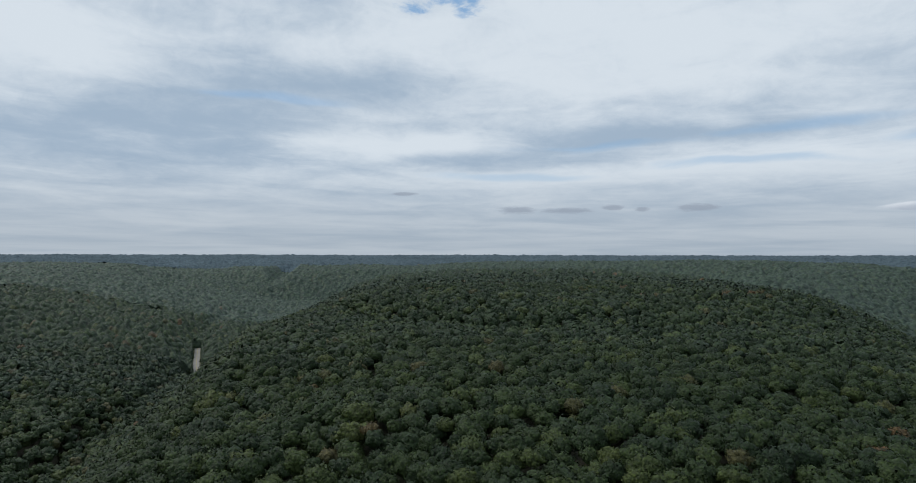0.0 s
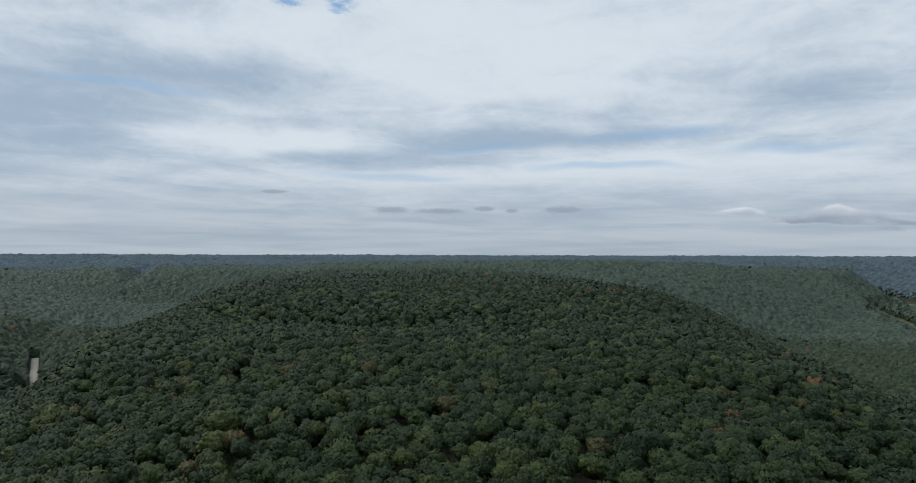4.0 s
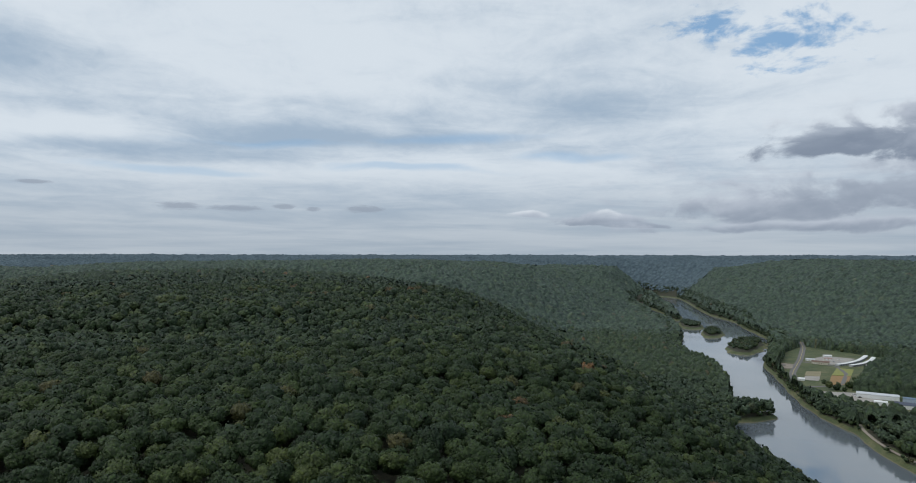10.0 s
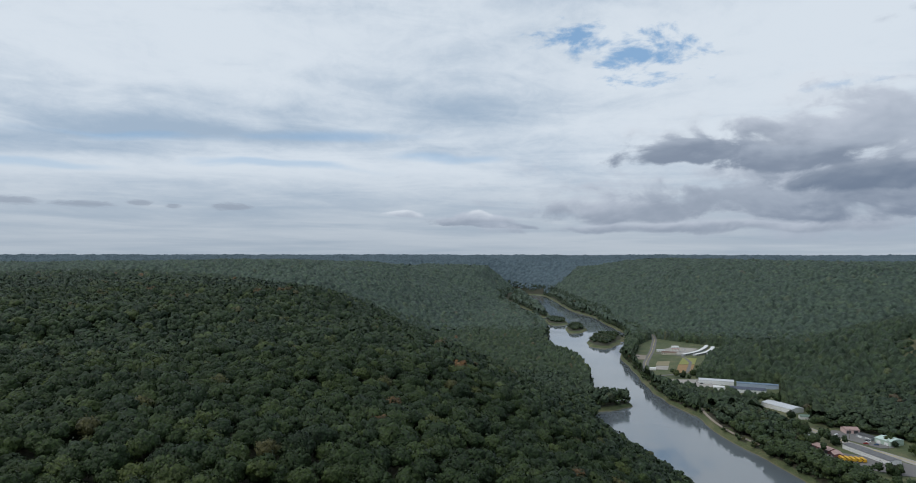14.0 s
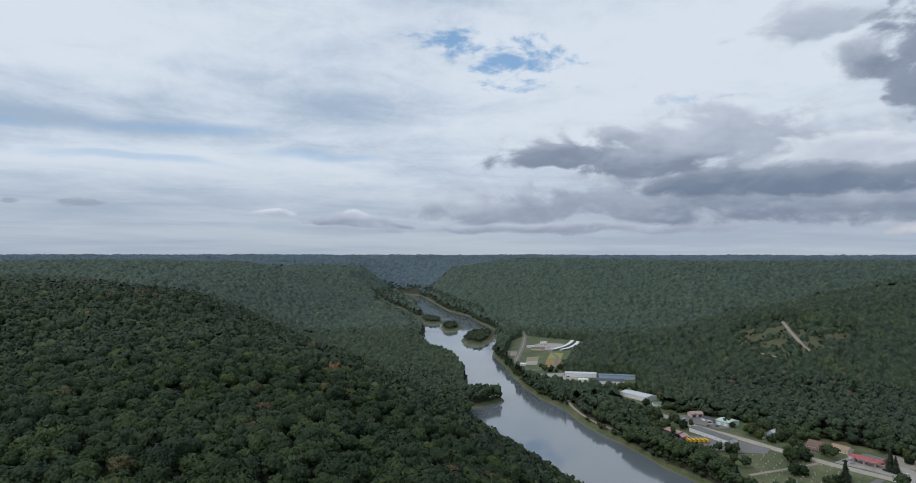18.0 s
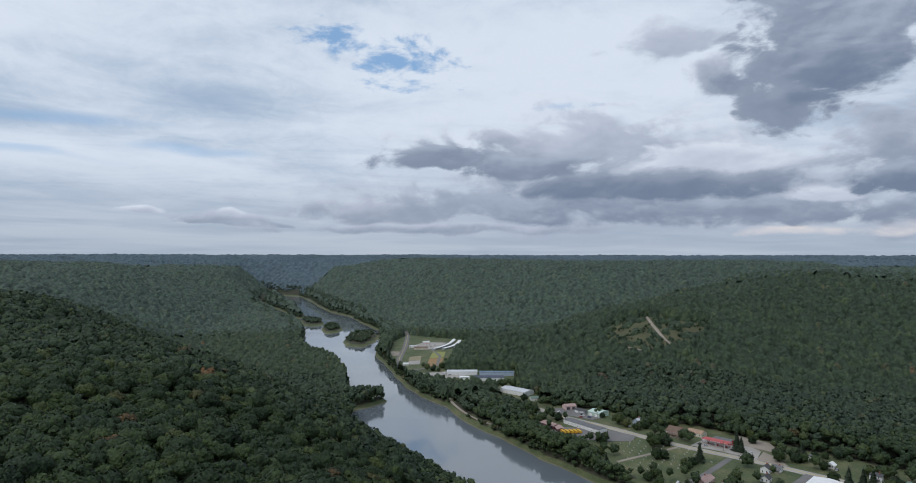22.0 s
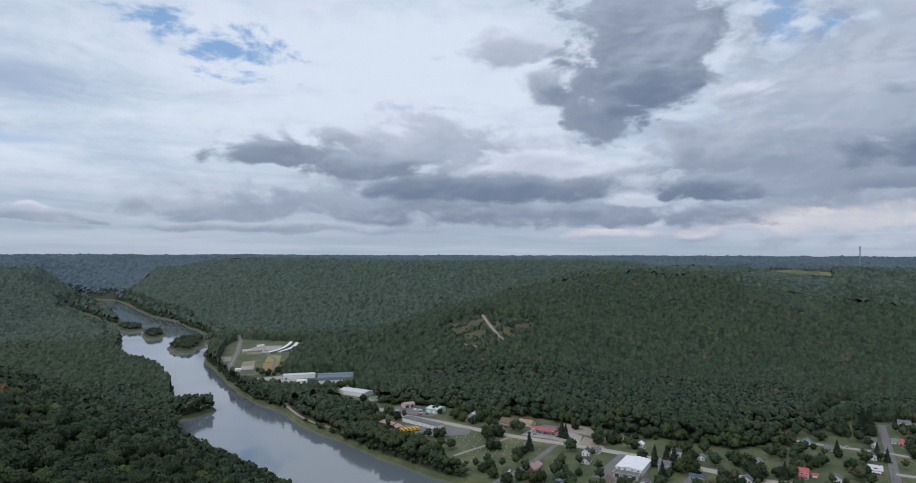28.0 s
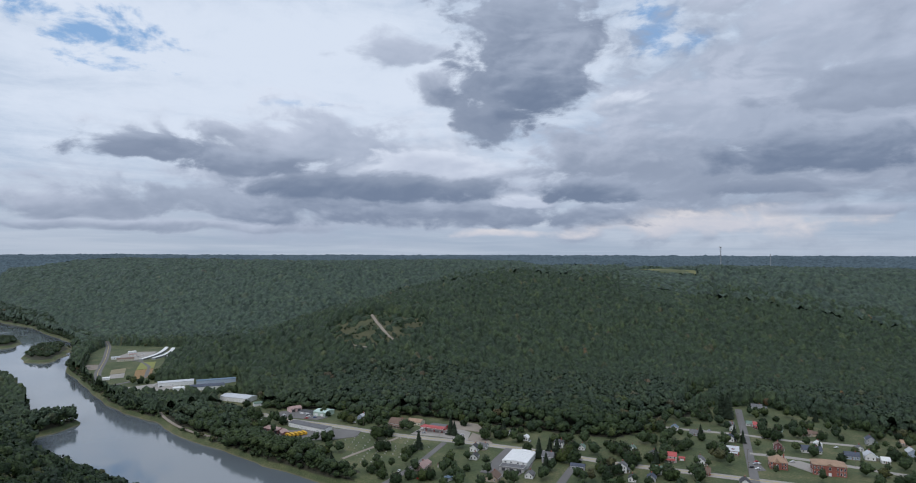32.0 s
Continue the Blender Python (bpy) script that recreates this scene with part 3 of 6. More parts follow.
OPEN = {
    "school": [(1235, 800), (1220, 625), (1050, 565), (880, 500), (835, 545), (925, 640), (1130, 765)],
    "factory": [(850, 545), (888, 500), (918, 395), (830, 345), (790, 375), (782, 480), (810, 530)],
    "works": [(822, 365), (800, 305), (735, 285), (740, 335), (790, 372)],
    "garages": [(745, 290), (748, 190), (705, 140), (640, 150), (600, 215), (640, 255), (690, 288)],
    "cemetery": [(712, 165), (700, 20), (620, 10), (525, 80), (545, 150), (610, 190)],
    "town": [(700, 35), (655, -110), (700, -165), (800, -245), (815, -310), (690, -400), (560, -440), (430, -320), (440, 60), (530, 130)],
    "hay_field": [(1545, -285), (1665, -300), (1640, -475), (1505, -440)],
    "mast_lot": [(1600, -520), (1560, -620), (1500, -590), (1530, -500)],
    "creek_road": [(-352, 845), (-340, 862), (-362, 905), (-388, 900), (-376, 860)],
    "back_lawn": [(735, 120), (700, 20), (672, 20), (690, 120)],
    "upper_lawns": [(920, -262), (900, -300), (800, -235), (720, -150), (700, -175), (800, -215)],
    "log_yard": [(712, 62), (690, 15), (664, 22), (675, 60)],
}
SCAR = [(1058, 300), (1100, 237), (1112, 133), (1016, 138), (985, 172), (955, 215), (985, 270)]
THIN = [(1300, 270), (1240, 107), (1440, 64), (1400, 150), (1330, 260), (1200, 330), (1120, 290)]
# roads: half width, then the line
ROADS = {
    "river_road": (4.5, [(1290, 838), (1214, 783), (1080, 702), (941, 625), (843, 555), (800, 470), (772, 400), (745, 330), (721, 281)]),
    "main_road": (5.0, [(721, 281), (698, 241), (679, 183), (660, 141), (645, 98), (631, 40), (609, -26), (590, -69), (576, -98), (562, -148), (540, -215), (515, -300), (480, -420)]),
    "cemetery_road": (2.6, [(505, 100), (532, 88), (568, 75), (627, 60)]),
    "side_street": (3.2, [(589, -67), (529, -46), (450, -20)]),
    "hill_street": (3.4, [(790, -277), (768, -270), (681, -245), (615, -225), (542, -203), (470, -185)]),
    "upper_lane": (2.6, [(730, -120), (700, -175), (692, -195), (681, -243), (672, -257), (660, -282), (657, -312), (648, -340)]),
    "back_street": (3.0, [(616, -226), (607, -259), (586, -300), (570, -325), (540, -390)]),
    "school_drive": (2.4, [(1050, 690), (1062, 628), (1000, 575), (910, 530), (850, 552)]),
    "creek_highway": (4.2, [(-341, 835), (-350, 870), (-394, 966), (-458, 1129)]),
    "riverside_path": (1.2, [(719, 400), (699, 385), (668, 355), (644, 325), (625, 290), (621, 269), (640, 262)]),
    "cemetery_path": (1.4, [(570, 147), (585, 139), (617, 120), (640, 108)]),
    "clearing_track": (2.2, [(1099, 233), (1058, 212), (1027, 196), (999, 169)]),
    "clearing_path": (1.6, [(995, 261), (977, 215), (975, 179)]),
}


def open_ground(x, y):
    hit = np.zeros(np.shape(x), bool)
    for poly in OPEN.values():
        hit |= inside(x, y, poly)
    for half, line in ROADS.values():
        hit |= along(x, y, line)[0] < half + 3.0
    return hit


def build_land():
    xs, ys = stretch(-560, 1640, 9.0, 4950), stretch(-620, 1360, 9.0, 4950)
    gx, gy = np.meshgrid(xs, ys)
    gz = land(gx, gy)
    gz = gz - 9.0 * smooth(np.hypot(gx, gy), 1600, 2100) * smooth(river_edge(gx, gy), 40, 150)
    nx, ny = len(xs), len(ys)
    idx = np.arange(nx * ny).reshape(ny, nx)
    faces = np.stack([idx[:-1, :-1], idx[:-1, 1:], idx[1:, 1:], idx[1:, :-1]], -1).reshape(-1, 4)
    me = mesh_of("ground", np.stack([gx, gy, gz], -1).reshape(-1, 3), faces, MAT["ground"])
    for name, mask in (("open", open_ground(gx, gy)), ("dry", inside(gx, gy, SCAR))):
        a = me.attributes.new(name, "FLOAT", "POINT")
        a.data.foreach_set("value", mask.astype(np.float32).ravel())
    tagged(new("ground", me), "wooded river valley floor and hillsides under the trees", "ground", kind="structure")
    # one sheet of water along the river
    wx, wy, lines = [], [], []
    for (ax, ay, aw), (bx, by, bw) in zip(RIVER[:-1], RIVER[1:]):
        n = max(2, int(math.hypot(bx - ax, by - ay) / 60))
        for i in range(n):
            t = i / n
            lines.append((ax + t * (bx - ax), ay + t * (by - ay)))
    pts = np.array(lines)
    tang = np.gradient(pts, axis=0)
    tang /= np.linalg.norm(tang, axis=1)[:, None]
    for _ in range(6):
        tang[1:-1] = (tang[:-2] + tang[1:-1] + tang[2:]) / 3
    tang /= np.linalg.norm(tang, axis=1)[:, None]
    side = np.stack([-tang[:, 1], tang[:, 0]], -1)
    rows = [np.c_[pts + side * o, np.zeros(len(pts))] for o in (-170, -60, 60, 210)]
    verts = np.stack(rows, 1).reshape(-1, 3)
    idx = np.arange(len(verts)).reshape(-1, 4)
    faces = np.stack([idx[:-1, :-1], idx[1:, :-1], idx[1:, 1:], idx[:-1, 1:]], -1).reshape(-1, 4)[:, ::-1]
    tagged(new("water", mesh_of("water", verts, faces, MAT["water"])), "calm grey river reflecting the cloudy sky", "river", kind="structure")


build_land()

# ---------------------------------------------------------------- woods
RNG = np.random.default_rng(7)


def ico(level=0):
    bm = bmesh.new()
    bmesh.ops.create_icosphere(bm, subdivisions=level + 1, radius=1.0)
    v = np.array([p.co[:] for p in bm.verts])
    f = np.array([[p.index for p in q.verts] for q in bm.faces])
    bm.free()
    return v, f


def crown_shape(rng, lumps, leaves, leaf, tall=1.0, core=0.72, skirt=1.3, knobs=True):
    """A broadleaf crown, about 1 in radius with its foot at 0: a heart, rounded lumps, and sprays of leaves over them. Gives points, faces and the soft outward direction of each point."""
    V, F, N, at = [], [], [], 0
    bv, bf = ico(0)
    middle = np.array([0, 0, 0.5 * tall])

    def add(v, f, n):
        nonlocal at
        V.append(v), F.append(f + at), N.append(n)
        at += len(v)

    add(bv * (1 + 0.13 * rng.normal(size=(len(bv), 1))) * np.array([core, core, core * 0.82 * tall]) + np.array([0, 0, 0.58 * tall]), bf, bv)
    golden = math.pi * (3 - math.sqrt(5))
    centres = []
    for i in range(lumps):
        h = 1 - skirt * (i + 0.5) / lumps
        ang = i * golden + rng.uniform(-0.5, 0.5)
        rad = math.sqrt(max(0.0, 1 - h * h)) * rng.uniform(0.5, 0.78)
        c = np.array([rad * math.cos(ang), rad * math.sin(ang), (0.62 + 0.46 * h * rng.uniform(0.8, 1.2)) * tall])
        out = (c - middle) / np.linalg.norm(c - middle)
        size = rng.uniform(0.32, 0.46) * (12 / max(lumps, 12)) ** 0.45
        centres.append((c, size, out))
        if knobs:
            add(c + bv * size * (0.92 + 0.08 * rng.normal(size=(len(bv), 1))) * np.array([1, 1, 0.85]), bf, 0.75 * bv + 0.5 * out)
    for i in range(leaves):
        c, size, out = centres[i % lumps]
        n = rng.normal(size=3)
        n /= np.linalg.norm(n)
        n = n + 0.9 * out + np.array([0, 0, 0.15])
        n /= np.linalg.norm(n)
        p = c + n * size * rng.uniform(0.9, 1.16) * np.array([1, 1, 0.88])
        g = n + 0.3 * rng.normal(size=3)
        g /= np.linalg.norm(g)
        a = np.cross(g, rng.normal(size=3))
        a /= np.linalg.norm(a)
        b = np.cross(g, a)
        s = leaf * rng.uniform(0.65, 1.3)
        soft = 0.75 * n + 0.4 * out + 0.42 * rng.normal(size=3)
        add(np.array([p - a * s, p - b * s * rng.uniform(0.6, 1.0), p + a * s * rng.uniform(0.7, 1.1), p + b * s * rng.uniform(0.6, 1.0)]), np.array([[0, 1, 2], [0, 2, 3]]), np.repeat(soft[None], 4, 0))
    N = np.concatenate(N)
    wide = rng.uniform(0.84, 1.18)
    V = [v * np.array([wide, 1 / wide, rng.uniform(0.92, 1.1)]) for v in V]
    return np.concatenate(V), np.concatenate(F), N / np.linalg.norm(N, axis=1)[:, None]


def scatter(x0, x1, y0, y1, gap):
    xs, ys = np.arange(x0, x1, gap), np.arange(y0, y1, gap)
    gx, gy = np.meshgrid(xs, ys)
    gx = gx + (np.arange(len(ys)) % 2)[:, None] * gap * 0.5
    gx, gy = gx.ravel(), gy.ravel()
    return gx + RNG.uniform(-0.38, 0.38, gx.size) * gap, gy + RNG.uniform(-0.38, 0.38, gx.size) * gap


def wooded(x, y):
    sd = river_edge(x, y)
    d, (w,) = along(x, y, RIVER)
    isle = (d - w < -6) & (sd > 7.5)
    keep = np.where(d - w < -6, np.where(x < 1000, sd > 2.5, isle & (RNG.random(np.shape(x)) < 0.7)), sd > 2.0)
    scar = inside(x, y, SCAR) & (RNG.random(np.shape(x)) < 0.55)
    return keep & ~open_ground(x, y) & ~scar


def tints(x, y):
    return tints_of(x, y, RNG.beta(1.4, 1.7, len(x)), RNG.random(len(x)), RNG.random(len(x)))


def tints_of(x, y, u, odd, rust):
    """Leaf colours by place: lighter on the wet flats, more turning trees at the hill's foot and in the west."""
    t = np.clip(u * 0.9, 0, 1)
    wet = (river_edge(x, y) < 190) & (land(x, y) < 10)
    t = np.where(wet, t * 0.5 + 0.4, t)
    foot = (x > 550) & (y < x - 80) & (land(x, y) < 95)
    t = np.where(foot, t * 0.85 + 0.14, t)
    odd = np.where(foot & (y < -60), odd ** 0.55, odd)
    west = (x < -200) & (y < 1500)
    t, odd = np.where(west, t * 0.85 + 0.16, t), np.where(west, odd ** 0.45, odd)
    t = np.where(odd > 0.975, 0.9 + 0.07 * rust, t)
    return np.where(odd > 0.998, 1.0, t)


def soft_normals(me, soft):
    at = me.attributes.new("custom_normal", "FLOAT_VECTOR", "POINT")
    at.data.foreach_set("vector", np.asarray(soft, np.float32).ravel())
    me.update()


def joined_crowns(name, x, y, shapes, size, tall, mat, label, low=None, uneven=0.14):
    """Many crowns in one mesh, each with its own tint."""
    z = land(x, y)
    low = np.ones(len(x)) if low is None else low
    pick = RNG.integers(len(shapes), size=len(x))
    turn, tint = RNG.uniform(0, 2 * math.pi, len(x)), tints(x, y)
    scale = (0.62 + 0.86 * RNG.beta(1.6, 2.3, len(x))) * size * (0.7 + 0.3 * low)
    height = RNG.uniform(1 - uneven, 1 + uneven, len(x)) * tall * low
    V, F, T, N, at = [], [], [], [], 0
    for k, (v, f, soft) in enumerate(shapes):
        m = pick == k
        n = int(m.sum())
        if not n:
            continue
        c, s = np.cos(turn[m])[:, None], np.sin(turn[m])[:, None]
        sc = scale[m][:, None]
        vx = (v[None, :, 0] * c - v[None, :, 1] * s) * sc + x[m][:, None]
        vy = (v[None, :, 0] * s + v[None, :, 1] * c) * sc + y[m][:, None]
        vz = v[None, :, 2] * sc * 1.05 + (z[m] + height[m] - scale[m] * 1.25)[:, None]
        V.append(np.stack([vx, vy, vz], -1).reshape(-1, 3))
        F.append((f[None] + (np.arange(n) * len(v))[:, None, None] + at).reshape(-1, 3))
        T.append(np.repeat(tint[m], len(v)))
        N.append(np.stack([soft[None, :, 0] * c - soft[None, :, 1] * s, soft[None, :, 0] * s + soft[None, :, 1] * c, np.repeat(soft[None, :, 2], n, 0)], -1).reshape(-1, 3))
        at += n * len(v)
    me = mesh_of(name, np.concatenate(V), np.concatenate(F), mat, np.concatenate(T))
    soft_normals(me, np.concatenate(N))
    return tagged(new(name, me), label, "forest", kind="stuff")


SECTOR = (-40.0, 123.0)
SHEET = 830.0
BEFORE_FIELD = [(1330, -230), (1560, -270), (1520, -450), (1290, -370)]
BEHIND_FIELD = [(1640, -240), (1780, -260), (1780, -500), (1600, -520), (1640, -400)]


def bearing(x, y):
    return np.degrees(np.arctan2(x, y))


def in_sight(x, y, top=18.0):
    """Which tree tops rise above the ground that lies before them."""
    az = np.radians(np.arange(-180.0, 180.0, 0.5))
    r = np.arange(60.0, 2700.0, 8.0)
    gr, ga = np.meshgrid(r, az)
    t = (land(gr * np.sin(ga), gr * np.cos(ga)) + 8.0 - EYE[2]) / gr
    t = np.maximum.accumulate(t, axis=1)
    d = np.hypot(x, y)
    i = (np.round((np.degrees(np.arctan2(x, y)) + 180.0) / 0.5).astype(int)) % len(az)
    j = np.clip(((d - 60.0) / 8.0).astype(int) - 2, 0, len(r) - 1)
    return (land(x, y) + top - EYE[2]) / d > t[i, j]


def edge_of_woods(x, y, reach):
    hit = (river_edge(x, y) < reach + 3) & (np.hypot(x, y) > 900)
    for dx, dy in ((reach, 0), (-reach, 0), (0, reach), (0, -reach)):
        hit |= open_ground(x + dx, y + dy) | inside(x + dx, y + dy, SCAR)
    return hit


def lowness(x, y):
    """Tree heights: lower along the town side of the river, and in the cleared patch."""
    d, (w,) = along(x, y, RIVER)
    town_side = (x > 500) & (y < x * 1.02 - 120) & (y < 640)
    h = np.where(town_side, 0.8 + 0.2 * np.maximum(smooth(land(x, y), 7.0, 32.0), smooth(d - w, 130.0, 260.0)), 1.0)
    h = np.where((d - w < -6) & (x > 1000), 0.68, h)
    h = np.where(inside(x, y, BEHIND_FIELD), 0.45, h)
    h = np.where(inside(x, y, THIN), 0.75, h)
    h = np.where(edge_of_woods(x, y, 16.0), h * 0.8, h)
    h = np.where(edge_of_woods(x, y, 8.0), h * 0.75, h)
    return np.where(inside(x, y, SCAR), 0.3, h)


def build_woods():
    nx, ny = scatter(-560, 560, -560, 560, 8.3)
    fx, fy = scatter(-1500, 1560, -1000, 1560, 9.0)
    near, far = np.hypot(nx, ny) < 520, np.hypot(fx, fy) >= 520
    x, y = np.concatenate([nx[near], fx[far]]), np.concatenate([ny[near], fy[far]])
    r, b = np.hypot(x, y), bearing(x, y)
    ok = (r < SHEET * 1.12) & (r > 70) & (b > SECTOR[0]) & (b < SECTOR[1]) & wooded(x, y)
    x, y, r = x[ok], y[ok], r[ok]
    seen = in_sight(x, y) & (r > 148)
    blend = np.maximum(r * RNG.uniform(0.9, 1.04, len(r)), 148)
    low = lowness(x, y)
    label = "dense green broadleaf forest canopy with a few turning trees"
    bands = ((148, 225, 19, 330, 0.07, 0.74, "crown_near"), (225, 400, 12, 130, 0.09, 0.8, "crown_near"), (400, 720, 6, 34, 0.14, 0.88, "crown"), (720, SHEET, 5, 18, 0.2, 0.84, "crown_mid"))
    for lo, hi, lumps, leaves, leaf, core, mat in bands:
        m = (blend >= lo) & (blend < (hi if hi < SHEET else 2000)) & seen
        if lo == 148:
            m &= ~specimen(x, y)
        rng = np.random.default_rng(int(lo) + 3)
        shapes = [crown_shape(rng, lumps, leaves, leaf, 1.0, core, knobs=lo < 1100) for _ in range(9)]
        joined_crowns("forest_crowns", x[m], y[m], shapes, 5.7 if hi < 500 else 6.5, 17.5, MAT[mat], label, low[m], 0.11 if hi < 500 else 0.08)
    rng = np.random.default_rng(11)
    m = ~seen
    shapes = [crown_shape(rng, 3, 3, 0.4, knobs=False) for _ in range(5)]
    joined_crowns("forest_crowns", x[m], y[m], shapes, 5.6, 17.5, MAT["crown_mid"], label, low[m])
    # brush and saplings where the woods end
    x, y = scatter(380, 1660, -640, 1150, 4.8)
    cx, cy = scatter(-560, -250, 780, 1220, 4.8)
    x, y = np.concatenate([x, cx]), np.concatenate([y, cy])
    b = bearing(x, y)
    ok = ((b > 20) | (b < -10)) & (b < SECTOR[1]) & wooded(x, y) & ((land(x, y) < 165) | (y < -200))
    x, y = x[ok], y[ok]
    ok = (edge_of_woods(x, y, 13.0) | (river_edge(x, y) < 14)) & in_sight(x, y, 8.0) & ~(inside(x, y, SCAR) & (RNG.random(len(x)) < 0.75))
    x, y = x[ok], y[ok]
    shapes = [crown_shape(rng, 4, 26, 0.22, knobs=False) for _ in range(6)]
    joined_crowns("edge_brush", x, y, shapes, 3.0, 6.2, MAT["crown"], "green brush and saplings along the edge of the woods")
    # far river banks and islands
    x, y = scatter(900, 2300, 700, 2300, 8.5)
    r = np.hypot(x, y)
    ok = (r >= SHEET * 1.1) & wooded(x, y) & (bearing(x, y) > 30) & (bearing(x, y) < 70)
    x, y = x[ok], y[ok]
    ok = river_edge(x, y) < 34
    x, y = x[ok], y[ok]
    shapes = [crown_shape(rng, 6, 14, 0.26, 1.0, 0.9, knobs=False) for _ in range(6)]
    joined_crowns("bank_trees", x, y, shapes, 5.6, 15.0, MAT["crown_mid"], "green trees along the far river banks", lowness(x, y))


def specimen(x, y):
    """The stretch of the hill top whose trees stand as things of their own."""
    return inside(x, y, [(-70, 150), (-40, 172), (60, 190), (130, 160), (172, 120), (160, 75), (120, 80), (60, 140)])


def cell_hash(i, j, a, b, c):
    return np.modf(np.abs(np.sin(i * a + j * b) * c))[0]


def canopy(x, y, cell):
    """Rounded tree tops standing close together: height over the ground, and three random numbers of the tree that is on top."""
    top = np.zeros(x.shape)
    rand = [np.zeros(x.shape) for _ in range(3)]
    ci, cj = np.floor(x / cell), np.floor(y / cell)
    for di in (-1, 0, 1):
        for dj in (-1, 0, 1):
            i, j = ci + di, cj + dj
            h1, h2 = cell_hash(i, j, 127.1, 311.7, 43758.5453), cell_hash(i, j, 269.5, 183.3, 24634.6345)
            h3, h4 = cell_hash(i, j, 419.2, 371.9, 35412.123), cell_hash(i, j, 87.3, 239.1, 18911.77)
            d2 = (x - (i + h1) * cell) ** 2 + (y - (j + h2) * cell) ** 2
            v = 12.5 + 6.5 * h3 - d2 * (0.16 + 0.24 * h4) * (9.0 / cell) ** 2
            m = v > top
            top = np.where(m, v, top)
            rand = [np.where(m, h, q) for h, q in zip((h1, h2, h4), rand)]
    return np.maximum(top, 5.0), rand


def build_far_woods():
    """The canopy across the valley: sheets of rounded tops, finer where they lie nearer."""
    for name, lo, hi, fine, grow, cell, rough, mat, label, kind in (
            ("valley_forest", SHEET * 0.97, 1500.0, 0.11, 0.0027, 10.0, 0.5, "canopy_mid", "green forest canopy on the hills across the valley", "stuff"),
            ("hill_forest", 1430.0, 2900.0, 0.13, 0.0030, 13.0, 0.8, "crown_far", "wooded hillsides beyond the river, deep green tinted with painted haze", "stuff"),
            ("backdrop", 2880.0, 4700.0, 0.19, 0.0042, 14.0, 1.5, "distance", "wooded ridges at the horizon painted in pale blue-green haze", "structure")):
        az = np.radians(np.arange(SECTOR[0], SECTOR[1], fine))
        rad = [lo]
        while rad[-1] < hi:
            rad.append(rad[-1] * (1 + grow))
        gr, ga = np.meshgrid(np.array(rad), az)
        x, y = gr * np.sin(ga), gr * np.cos(ga)
        top, (h1, h2, h3) = canopy(x, y, cell)
        z = land(x, y)
        sd, bare = river_edge(x, y), open_ground(x, y)
        wet = sd < 3.0
        d, (w,) = along(x, y, RIVER)
        isle = d - w < -6
        thin = inside(x, y, SCAR)
        low = np.where(thin, 0.3, np.where(inside(x, y, THIN), 0.75, np.where(inside(x, y, BEHIND_FIELD) | inside(x, y, BEFORE_FIELD), 0.45, 1.0)))
        top = (top + RNG.normal(size=x.shape) * rough) * low + 1.0
        bare = bare | wet | isle | (thin & (h1 < 0.6))
        z = np.where(bare, np.where(wet, -4.0, z - 2.5), z + top)
        ahead = np.maximum.accumulate((land(x, y) + 4.0 - EYE[2]) / gr, axis=1)
        seen = (z + 6.0 - EYE[2]) / gr > ahead
        tint = tints_of(x.ravel(), y.ravel(), 0.15 + 0.7 * h1.ravel() * h2.ravel() + 0.3 * h3.ravel(), h2.ravel(), h3.ravel())
        n, k = x.shape
        idx = np.arange(n * k).reshape(n, k)

        def corners(a):
            return np.stack([a[:-1, :-1], a[:-1, 1:], a[1:, 1:], a[1:, :-1]], -1)

        keep = ~corners(bare).all(-1) & ~corners(wet).any(-1) & corners(seen).any(-1)
        f = corners(idx)[keep]
        used, f = np.unique(f, return_inverse=True)
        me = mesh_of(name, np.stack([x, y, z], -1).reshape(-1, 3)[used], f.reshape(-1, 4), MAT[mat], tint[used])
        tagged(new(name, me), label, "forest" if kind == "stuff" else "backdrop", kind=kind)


build_woods()
build_far_woods()

# ---------------------------------------------------------------- roads and paved lots
def ribbon(name, half, line, mat, lift, label, category="road"):
    pts = []
    for (ax, ay), (bx, by) in zip(line[:-1], line[1:]):
        n = max(1, int(math.hypot(bx - ax, by - ay) / 6))
        pts += [(ax + (bx - ax) * i / n, ay + (by - ay) * i / n) for i in range(n)]
    pts.append(line[-1])
    p = np.array(pts, float)
    for _ in range(5):
        p[1:-1] = (p[:-2] + 2 * p[1:-1] + p[2:]) / 4
    t = np.gradient(p, axis=0)
    t /= np.linalg.norm(t, axis=1)[:, None]
    side = np.stack([-t[:, 1], t[:, 0]], -1)
    z = np.maximum.reduce([land(*(p + side * o).T) for o in (-half, 0, half)]) + lift
    verts = np.stack([np.c_[p + side * o, z + (0.0 if abs(o) <= half else -0.6)] for o in (-half - 0.7, -half, half, half + 0.7)], 1).reshape(-1, 3)
    idx = np.arange(len(verts)).reshape(-1, 4)
    faces = np.stack([idx[:-1, :-1], idx[1:, :-1], idx[1:, 1:], idx[:-1, 1:]], -1).reshape(-1, 4)[:, ::-1]
    return tagged(new(name, mesh_of(name, verts, faces, MAT[mat], shade=False)), label, category, kind="structure")


